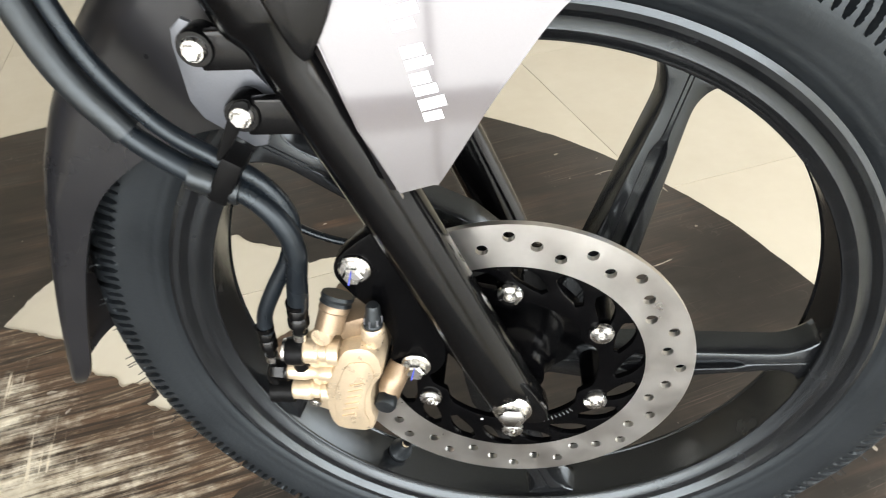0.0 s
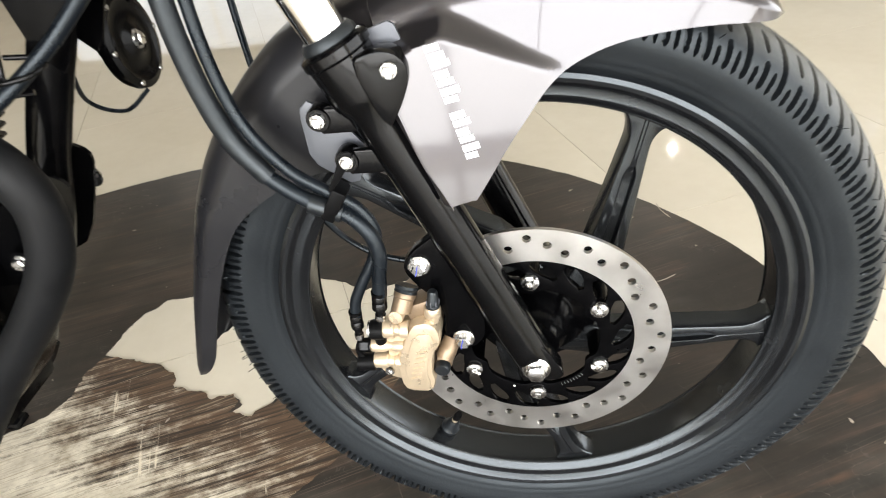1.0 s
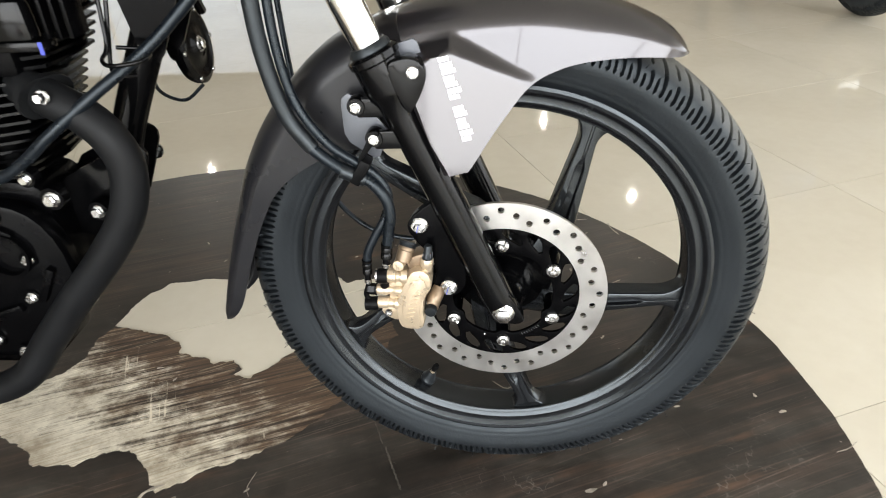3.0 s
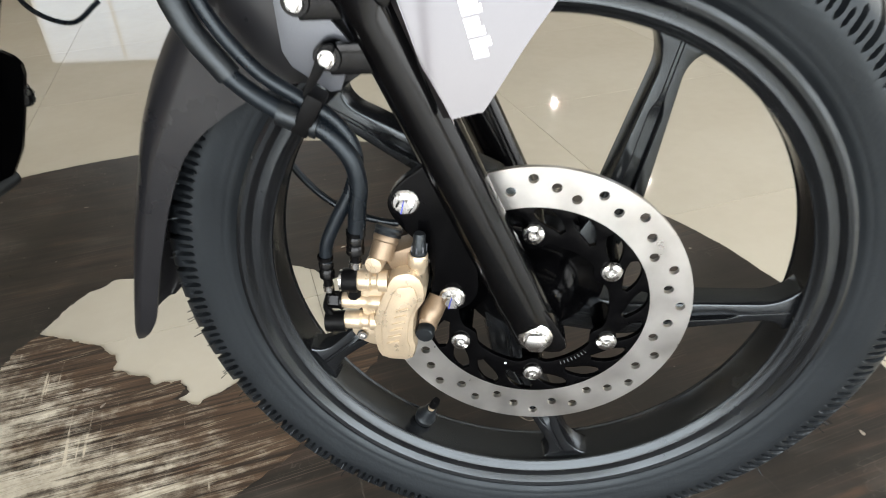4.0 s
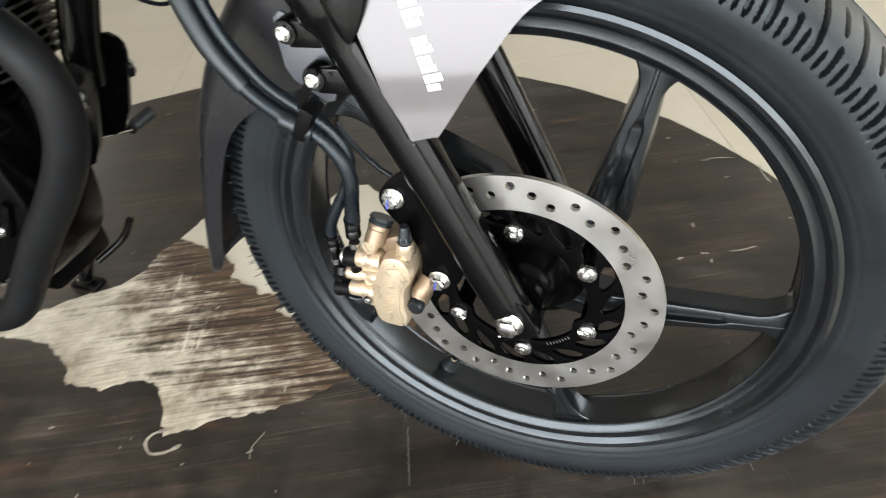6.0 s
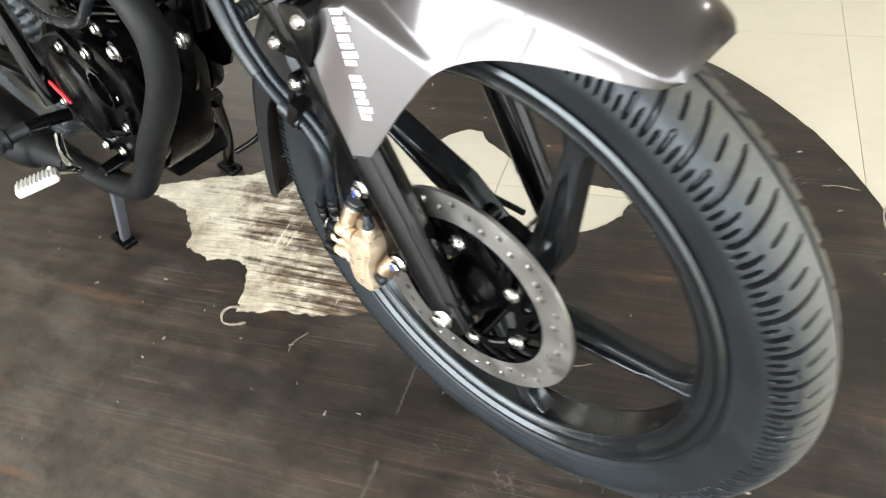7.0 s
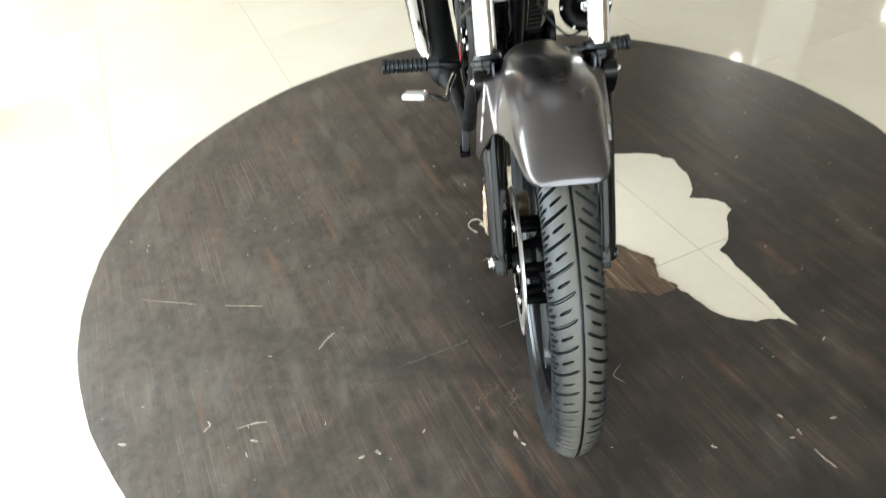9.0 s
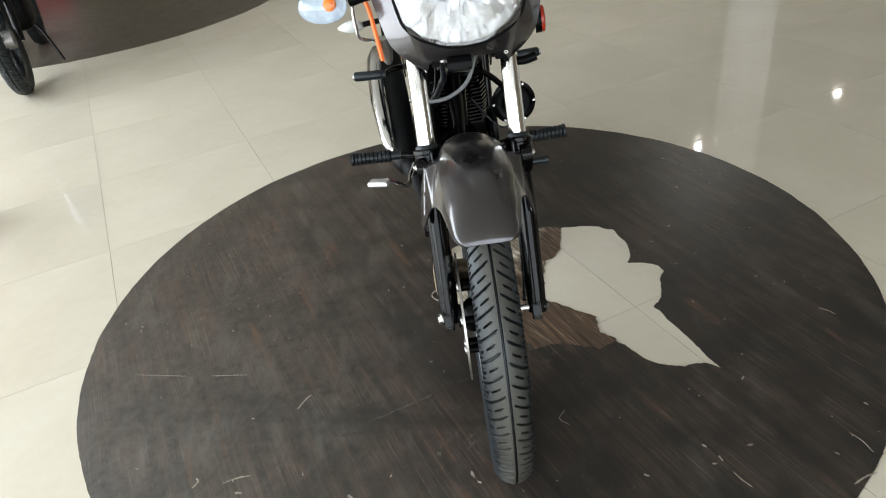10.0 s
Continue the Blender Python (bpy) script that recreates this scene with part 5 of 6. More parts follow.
    for x, z, y, r in ((-0.502, 0.474, -0.090, 0.0075), (-0.481, 0.450, -0.090, 0.0095), (-0.458, 0.416, -0.055, 0.0085), (-0.554, 0.433, -0.098, 0.0075), (-0.531, 0.378, -0.098, 0.0075), (-0.546, 0.326, -0.098, 0.0075),
                       (-0.615, 0.262, -0.098, 0.0075), (-0.677, 0.250, -0.098, 0.0075), (-0.585, 0.245, -0.098, 0.0075), (-0.760, 0.300, -0.098, 0.0075), (-0.640, 0.420, -0.098, 0.0075), (-0.500, 0.668, -0.060, 0.006), (-0.565, 0.540, -0.078, 0.012)):
        part("case_bolt", hex_bolt((x, y, z), (0, -1, 0), r * 0.78, r * 0.8, 1.22), M_ZINC, eng)
        part("bolt_boss", lathe([(0.0, 0), (r * 1.5, 0), (r * 1.35, 0.012), (0.0, 0.012)], 18, side(y + 0.0115, x, z)), M_ENGINE, eng)
    part("sump", block(0.17, 0.10, 0.045, Matrix.Translation((-0.68, 0, 0.205)), 0.012), M_ENGINE, eng)
    part("oil_bolt", hex_bolt((-0.70, -0.04, 0.183), (0, -0.3, -1), 0.009, 0.012, 1.3), M_ZINC, eng)
    return eng


engine()


def exhaust():
    path = [(-0.500, -0.046, 0.560), (-0.476, -0.062, 0.560), (-0.450, -0.074, 0.553), (-0.424, -0.076, 0.538), (-0.404, -0.075, 0.513), (-0.395, -0.075, 0.477), (-0.408, -0.080, 0.427), (-0.446, -0.086, 0.375), (-0.500, -0.092, 0.317), (-0.548, -0.096, 0.262), (-0.588, -0.104, 0.215), (-0.640, -0.108, 0.190), (-0.720, -0.118, 0.182), (-0.800, -0.132, 0.195)]
    ex = part("exhaust_pipe", tube(path, 0.0195, 28), M_MATT, bike, "matt black exhaust header pipe")
    flange = plate(rounded([(-0.030, -0.022), (0.030, -0.022), (0.030, 0.022), (-0.030, 0.022)], 2), (), 0.008, along((-0.466, -0.066, 0.558), (0.85, -0.45, -0.25)))
    part("port_flange", flange, M_MATT, ex)
    part("flange_nut", hex_bolt((-0.447, -0.094, 0.564), (0, -1, 0.1), 0.0058, 0.010, 1.3), M_ZINC, ex)
    muff = tube([(-0.790, -0.130, 0.194), (-0.840, -0.142, 0.206), (-0.900, -0.158, 0.226), (-1.150, -0.182, 0.322), (-1.340, -0.192, 0.395), (-1.360, -0.193, 0.402)], [0.022, 0.030, 0.046, 0.050, 0.048, 0.034], 30)
    part("muffler", muff, M_MATT, ex, "black muffler")
    guard = tube([(-0.880, -0.188, 0.250), (-0.920, -0.202, 0.268), (-1.080, -0.222, 0.335), (-1.260, -0.230, 0.405), (-1.330, -0.226, 0.430)], [0.010, 0.024, 0.030, 0.026, 0.010], 20)
    part("heat_shield", guard, M_CHROME, ex, "chrome heat shield")


exhaust()


def frame_tubes():
    fr = part("frame", tube([(-0.255, 0, 0.800), (-0.330, 0, 0.675), (-0.376, 0, 0.590), (-0.420, 0, 0.505), (-0.440, 0, 0.455)], 0.0185, 20), M_BLACK, bike, "gloss black tubular steel frame")
    for sg in (-1, 1):
        gus = [(-0.268, 0.760), (-0.312, 0.655), (-0.352, 0.572), (-0.372, 0.592), (-0.380, 0.635), (-0.388, 0.680), (-0.400, 0.760)]
        part("gusset", plate(rounded(gus, 1, 0.15), (), 0.003, side(-0.024 if sg < 0 else 0.027), 0.0), M_ENGINE, fr)
        part("engine_hanger", plate(rounded([(u - 0.006 - 0.008 * sg, v) for u, v in ((-0.414, 0.492), (-0.395, 0.482), (-0.396, 0.466), (-0.434, 0.384), (-0.470, 0.368), (-0.520, 0.380), (-0.520, 0.440), (-0.440, 0.478))], 1), (), 0.004, side(-0.030 if sg < 0 else 0.034), 0.0), M_BLACK, fr)
        part("hanger_bolt", hex_bolt((-0.421, 0.034 * sg, 0.452), (0, sg, 0), 0.008, 0.007), M_ZINC, fr)
        part("gusset_bolt", hex_bolt((-0.374, 0.027 * sg, 0.659), (0, sg, 0), 0.0095, 0.008), M_ZINC, fr)
    part("cable_guide", tube([(-0.392, -0.028, 0.640), (-0.398, -0.034, 0.600), (-0.400, -0.040, 0.576), (-0.386, -0.056, 0.572), (-0.368, -0.052, 0.571)], 0.0024, 8), M_BLACK, fr)
    part("backbone", tube([(-0.255, 0, 0.80), (-0.40, 0, 0.795), (-0.70, 0, 0.745), (-0.95, 0, 0.70)], 0.022, 16), M_BLACK, fr)
    part("seat_rail", tube([(-0.82, -0.10, 0.28), (-0.84, -0.10, 0.45), (-0.90, -0.105, 0.62), (-1.00, -0.11, 0.69), (-1.45, -0.11, 0.75)], 0.014, 12), M_BLACK, fr)
    part("seat_rail", tube([(-0.82, 0.10, 0.28), (-0.84, 0.10, 0.45), (-0.90, 0.105, 0.62), (-1.00, 0.11, 0.69), (-1.45, 0.11, 0.75)], 0.014, 12), M_BLACK, fr)
    # wire guide round the cable
    part("cable_guide", tube([(-0.372, -0.030, 0.690), (-0.392, -0.036, 0.660), (-0.394, -0.046, 0.602), (-0.394, -0.062, 0.590), (-0.378, -0.078, 0.588), (-0.352, -0.076, 0.590), (-0.346, -0.058, 0.592), (-0.358, -0.042, 0.594), (-0.386, -0.044, 0.597)], 0.0022, 10), M_BLACK, fr)
    # head stock and fork clamps
    part("head_stock", lathe([(0.0, 0.44), (0.024, 0.44), (0.026, 0.46), (0.026, 0.60), (0.0, 0.60)], 24, along(AXLE + Vector((-0.055, 0, 0)), FORK)), M_BLACK, fr)
    for s in (0.455, 0.585):
        m = along(fork_point(s, 0, -0.022), FORK)
        yoke = block(0.046, 0.215, 0.026, m, 0.010)
        part("fork_clamp", yoke, M_ENGINE, fr, "black fork clamp")
    return fr


frame_tubes()


def horn():
    c, d = Vector((-0.378, 0.118, 0.556)), Vector((0.99, 0.02, 0.10))
    h = part("horn", lathe([(0.0, -0.030), (0.016, -0.030), (0.020, -0.014), (0.044, -0.010), (0.047, -0.004), (0.047, 0.002), (0.040, 0.004), (0.034, 0.001), (0.016, 0.003), (0.012, 0.006), (0.0, 0.006)], 40, along(c, d)), M_ENGINE, bike, "round black horn with a zinc centre nut")
    part("horn_nut", hex_bolt(c + d.normalized() * 0.006, d, 0.007, 0.006), M_ZINC, h)
    m = along(c, d)
    for k in range(6):
        a = k * math.pi / 3
        part("horn_rivet", socket_bolt(m @ Vector((0.043 * math.cos(a), 0.043 * math.sin(a), 0.003)), d, 0.003, 0.002), M_ZINC, h)
    part("horn_bracket", tube([(-0.352, 0.100, 0.600), (-0.345, 0.06, 0.640), (-0.330, 0.02, 0.660)], 0.006, 8), M_BLACK, h)
    part("horn_wire", tube([(-0.375, 0.110, 0.508), (-0.395, 0.090, 0.495), (-0.410, 0.060, 0.520), (-0.390, 0.03, 0.570)], 0.0022, 8), M_HOSE, h)


horn()


def headlight():
    """Lens, faceted bowl, chin and the pointed cowl panels beside it."""
    cy = 0.014

    def outline(grow=0.0):
        # six-sided shield with soft corners, as offsets from the centre
        pts = [(0.0, 0.783), (0.034, 0.785), (0.074, 0.799), (0.096, 0.818), (0.105, 0.850), (0.110, 0.900), (0.111, 0.945), (0.092, 0.990), (0.050, 1.018), (0.0, 1.024)]
        full = pts + [(-y, z) for y, z in pts[-2:0:-1]]
        return rounded([(y * (1 + grow / 0.10), 0.900 + (z - 0.900) * (1 + grow / 0.12)) for y, z in full], 2, 0.16)

    def depth(y, z):
        return -0.083 - 0.30 * (z - 0.784) - 2.2 * y * y

    def loop(bm, f, back, grow=0.0):
        return ring(bm, [(depth(y * f, 0.900 + (z - 0.900) * f) - back, cy + y * f, 0.900 + (z - 0.900) * f) for y, z in outline(grow)])

    bm = bmesh.new()
    prev = None
    for f in (1.0, 0.8, 0.55, 0.3, 0.08):
        now = loop(bm, f, -0.012 * (1 - f * f))
        if prev:
            skin(bm, prev, now)
        prev = now
    bm.faces.new(prev)
    bmesh.ops.solidify(bm, geom=list(bm.faces), thickness=0.0022)
    hl = part("headlight", bm, M_LENS, bike, "clear faceted headlight in a grey cowl")
    hl.visible_shadow = False
    # reflector: a bowl cut into upright facets
    bm = bmesh.new()
    prev = None
    for f, back in ((0.985, 0.010), (0.88, 0.026), (0.74, 0.040), (0.60, 0.054), (0.44, 0.066), (0.28, 0.076), (0.14, 0.080)):
        pts = [(y * f, 0.900 + (z - 0.900) * f) for y, z in outline()]
        now = ring(bm, [(depth(y, z) - back - 0.007 * (0.5 + 0.5 * math.sin(y * 520)) * (1 if back > 0.02 else 0.2), cy + y, z) for y, z in pts])
        if prev:
            skin(bm, prev, now)
        prev = now
    bm.faces.new(prev)
    part("reflector", bm, M_MIRROR, hl, "bright faceted reflector", 8)
    for z in (0.862, 0.945):
        x = depth(0, z)
        part("bulb_shade", lathe([(0.0, 0), (0.017, 0), (0.019, 0.014), (0.015, 0.022), (0.0, 0.024)], 24, along((x - 0.055, cy, z), (1, 0, 0.1))), M_MIRROR, hl)
        part("bulb", lathe([(0.0, 0.024), (0.009, 0.024), (0.009, 0.030), (0.0, 0.033)], 18, along((x - 0.055, cy, z), (1, 0, 0.1))), M_LENS, hl)
    # black seal round the lens
    bm = bmesh.new()
    seal = [loop(bm, 1.0, -0.001), loop(bm, 1.0, -0.002, 0.004), loop(bm, 1.0, 0.020, 0.004), loop(bm, 1.0, 0.020)]
    for p, q in zip(seal, seal[1:]):
        skin(bm, p, q)
    part("lens_seal", bm, M_PLASTIC, hl)
    # bowl behind, closing the lamp
    bm = bmesh.new()
    prev = None
    for f, back in ((1.03, 0.014), (1.06, 0.060), (1.0, 0.120), (0.8, 0.150), (0.3, 0.160)):
        now = ring(bm, [(depth(min(abs(y), 0.10), z) - back, cy + y * f, 0.900 + (z - 0.900) * f) for y, z in outline()])
        if prev:
            skin(bm, prev, now)
        prev = now
    bm.faces.new(prev)
    part("lamp_bowl", bm, M_PLASTIC, hl)
    # side panels: from the lens out to a sharp outer edge, running down to a point
    for sg in (-1, 1):
        inner = [(-0.160, 0.104, 0.995), (-0.140, 0.115, 0.945), (-0.126, 0.1105, 0.890), (-0.116, 0.104, 0.851), (-0.104, 0.092, 0.820), (-0.110, 0.084, 0.790), (-0.128, 0.078, 0.764), (-0.150, 0.0715, 0.737)]
        # the whole panel leans back as it rises
        lean = lambda line: [(x + max(-0.050, 0.55 * (0.800 - z)) - 0.014, y, z) for x, y, z in line]
        outer = [(-0.225, 0.150, 0.990), (-0.205, 0.158, 0.945), (-0.185, 0.156, 0.890), (-0.170, 0.149, 0.851), (-0.158, 0.139, 0.817), (-0.153, 0.126, 0.780), (-0.152, 0.104, 0.756), (-0.153, 0.0735, 0.7355)]
        inner, outer = lean(inner), lean(outer)
        bm = bmesh.new()
        lines = []
        for f, puff in ((0.0, 0.0), (0.12, 0.001), (0.45, 0.003), (0.80, 0.002), (1.0, 0.0)):
            mid = [Vector(p).lerp(Vector(q), f) + Vector((puff * min(1.0, (Vector(q) - Vector(p)).length / 0.03), 0, 0)) for p, q in zip(inner, outer)]
            lines.append(ring(bm, [(p.x, cy + p.y * sg, p.z) for p in spline(mid, 4)]))
        back = [Vector(q) + Vector((-0.034, -0.006, 0.004)) for q in outer]
        lines.append(ring(bm, [(p.x, cy + p.y * sg, p.z) for p in spline(back, 4)]))
        for p, q in zip(lines, lines[1:]):
            skin(bm, p, q, closed=False)
        bmesh.ops.recalc_face_normals(bm, faces=bm.faces)
        bmesh.ops.solidify(bm, geom=list(bm.faces), thickness=0.0026)
        part("cowl_side", bm, M_GREY, hl, "pointed gunmetal side panel", 40)
    # chin between the two points
    bm = bmesh.new()
    lines = []
    for f in (0.0, 0.10, 0.35, 0.65, 0.90, 1.0, 1.12):
        pts = []
        for k in range(25):
            u = -1 + k / 12
            a = abs(u)
            top = Vector((depth(0.092 * u, 0.79) - 0.003, 0.092 * u, float(np.interp(a, (0, 0.39, 0.75, 1), (0.780, 0.784, 0.800, 0.820)))))
            low = Vector((-0.112 - 0.008 * a ** 4, 0.0715 * u, 0.757 - 0.021 * max(0.0, (a - 0.85) / 0.15) ** 1.5))
            p = top.lerp(low, min(1.0, f)) + Vector((0.002 * math.sin(math.pi * min(1.0, f)), 0, 0))
            if f > 1.0:
                p += Vector((-0.040, 0, 0.010))
            pts.append((p.x, cy + p.y, p.z))
        lines.append(ring(bm, pts))
    for p, q in zip(lines, lines[1:]):
        skin(bm, p, q, closed=False)
    bmesh.ops.recalc_face_normals(bm, faces=bm.faces)
    bmesh.ops.solidify(bm, geom=list(bm.faces), thickness=0.0025)
    part("cowl_chin", bm, M_GREY, hl, "dark gunmetal chin panel", 50)
    # black clips under the chin
    for y in (-0.050, 0.058):
        clip = block(0.020, 0.020, 0.026, Matrix.Translation((-0.132, cy + y, 0.752)), 0.003)
        block(0.012, 0.008, 0.030, Matrix.Translation((-0.122, cy + y + 0.008, 0.750)), 0.002, clip)
        cl = part("lamp_clip", clip, M_PLASTIC, hl)
        part("clip_screw", socket_bolt((-0.116, cy + y + 0.008, 0.753), (1, 0, 0), 0.0036, 0.003), M_ZINC, cl)
    # indicators in plastic wrap on short stalks
    for sg in (-1, 1):
        at = Vector((-0.250, cy + 0.228 * sg, 0.842))
        m = along(at, (1, 0.1 * sg, 0))
        wide = Matrix.Translation(at) @ Matrix.Diagonal((1, 1.5, 1, 1)) @ Matrix.Translation(-at) @ m
        stalk = tube([(-0.225, cy + 0.10 * sg, 0.850), (-0.235, cy + 0.15 * sg, 0.848), at + Vector((0.010, -0.04 * sg, 0))], [0.014, 0.010, 0.012], 14)
        st = part("indicator_stalk", stalk, M_PLASTIC, hl)
        part("indicator_body", lathe([(0.0, 0), (0.018, 0.002), (0.027, 0.018), (0.029, 0.034), (0.0, 0.036)], 28, wide), M_WRAP, st, "pale plastic-wrapped housing")
        part("indicator_lens", lathe([(0.0, 0.056), (0.014, 0.052), (0.024, 0.044), (0.028, 0.035), (0.0, 0.034)], 28, wide), M_LENS, st, "clear lens").visible_shadow = False
        part("amber_bulb", lathe([(0.0, 0.036), (0.010, 0.036), (0.010, 0.044), (0.006, 0.049), (0.0, 0.050)], 16, along(at - Vector((0, 0.012 * sg, -0.004)), (1, 0.1 * sg, 0))), M_AMBER, st, "amber bulb")
    return hl


headlight()


def reflectors_and_pegs():
    part("side_reflector", lathe([(0.0, 0), (0.0225, 0), (0.0225, 0.006), (0.018, 0.008), (0.0, 0.008)], 28, along((-0.225, 0.158, 0.768), (0.12, 0.98, 0.05))), M_REFLEX, bike, "round dark red side reflector")
    part("reflector_back", lathe([(0.0, -0.010), (0.024, -0.010), (0.024, 0.001), (0.0, 0.001)], 28, along((-0.225, 0.158, 0.768), (0.12, 0.98, 0.05))), M_PLASTIC, bike)
    part("left_bracket_arm", tube([(-0.19, 0.080, 0.715), (-0.18, 0.115, 0.712), (-0.178, 0.140, 0.718)], 0.008, 10), M_PLASTIC, bike)
    for sg in (-1, 1):
        # rider's ribbed rubber peg
        m = along((-0.770, 0.164 * sg, 0.286), (-0.05, sg, 0.02))
        prof = [(0.0, 0.0), (0.012, 0.0), (0.012, 0.028)]
        for k in range(9):
            h = 0.030 + 0.0115 * k
            prof += [(0.0155, h), (0.0180, h + 0.002), (0.0180, h + 0.007), (0.0155, h + 0.009)]
        prof += [(0.019, 0.134), (0.019, 0.141), (0.0, 0.143)]
        part("footpeg", lathe(prof, 18, m), M_RUBBER, bike, "ribbed black rubber footpeg")
        part("peg_bracket", tube([(-0.77, 0.10 * sg, 0.274), (-0.77, 0.135 * sg, 0.282), (-0.77, 0.178 * sg, 0.286)], 0.010, 10), M_BLACK, bike)
        m = along((-1.000, 0.183 * sg, 0.446), (0, sg, 0.05))
        part("pillion_peg", lathe([(0.0, 0), (0.010, 0), (0.010, 0.01), (0.014, 0.012), (0.014, 0.090), (0.011, 0.094), (0.0, 0.094)], 16, m), M_RUBBER, bike, "black pillion footpeg")
        part("peg_end", lathe([(0.0, 0.093), (0.011, 0.093), (0.010, 0.099), (0.0, 0.100)], 16, m), M_ALU, bike)
        part("pillion_hanger", tube([(-1.11, 0.105 * sg, 0.425), (-1.06, 0.160 * sg, 0.440), (-1.0, 0.188 * sg, 0.446)], 0.009, 10), M_BLACK, bike)
    # brake pedal with its ribbed pad
    pad = block(0.056, 0.032, 0.013, Matrix.Translation((-0.592, -0.222, 0.298)) @ Matrix.Rotation(radians(-8), 4, "Y") @ Matrix.Rotation(radians(72), 4, "Z"), 0.006)
    bp = part("brake_pedal", pad, M_PALEALU, bike, "cast aluminium brake pedal pad")
    for k in range(9):
        part("pad_rib", block(0.0028, 0.030, 0.004, Matrix.Translation((-0.592, -0.222, 0.298)) @ Matrix.Rotation(radians(-8), 4, "Y") @ Matrix.Rotation(radians(72), 4, "Z") @ Matrix.Translation((-0.022 + 0.0055 * k, 0, 0.0056)), 0.0008), M_PALEALU, bp)
    part("pedal_arm", tube([(-0.602, -0.200, 0.297), (-0.622, -0.168, 0.270), (-0.680, -0.152, 0.235), (-0.740, -0.146, 0.232), (-0.780, -0.130, 0.248)], 0.0065, 12), M_CHROME, bp)
    # gear lever on the left
    part("gear_lever", tube([(-0.78, 0.115, 0.262), (-0.71, 0.160, 0.268), (-0.63, 0.190, 0.280)], 0.006, 10), M_CHROME, bike)
    part("lever_rubber", lathe([(0.0, 0), (0.010, 0), (0.011, 0.044), (0.0, 0.045)], 14, along((-0.63, 0.186, 0.280), (0, 1, 0.02))), M_RUBBER, bike)
    # centre stand
    st = part("centre_stand", tube([(-0.690, -0.12, 0.205), (-0.720, 0.12, 0.205)], 0.012, 12, smooth=False), M_BLACK, bike, "black centre stand standing on the film")
    # black leg coloured slate grey, standing in for the highlight on it
    part("stand_leg", block(0.017, 0.012, 0.245, along((-0.748, -0.115, 0.098), (0.62, 0.03, 1)), 0.003), M_GREYMATT, st)
    part("stand_leg", tube([(-0.700, 0.10, 0.205), (-0.760, 0.122, 0.10), (-0.822, 0.132, 0.010)], 0.011, 12), M_BLACK, st)
    for x, y in ((-0.815, -0.120), (-0.822, 0.130)):
        part("stand_foot", block(0.055, 0.028, 0.012, Matrix.Translation((x, y, 0.0075 - RISE)), 0.004), M_BLACK, st)
    part("stand_lever", tube([(-0.775, 0.135, 0.05), (-0.74, 0.17, 0.075), (-0.715, 0.180, 0.11)], 0.006, 10), M_BLACK, st)


reflectors_and_pegs()


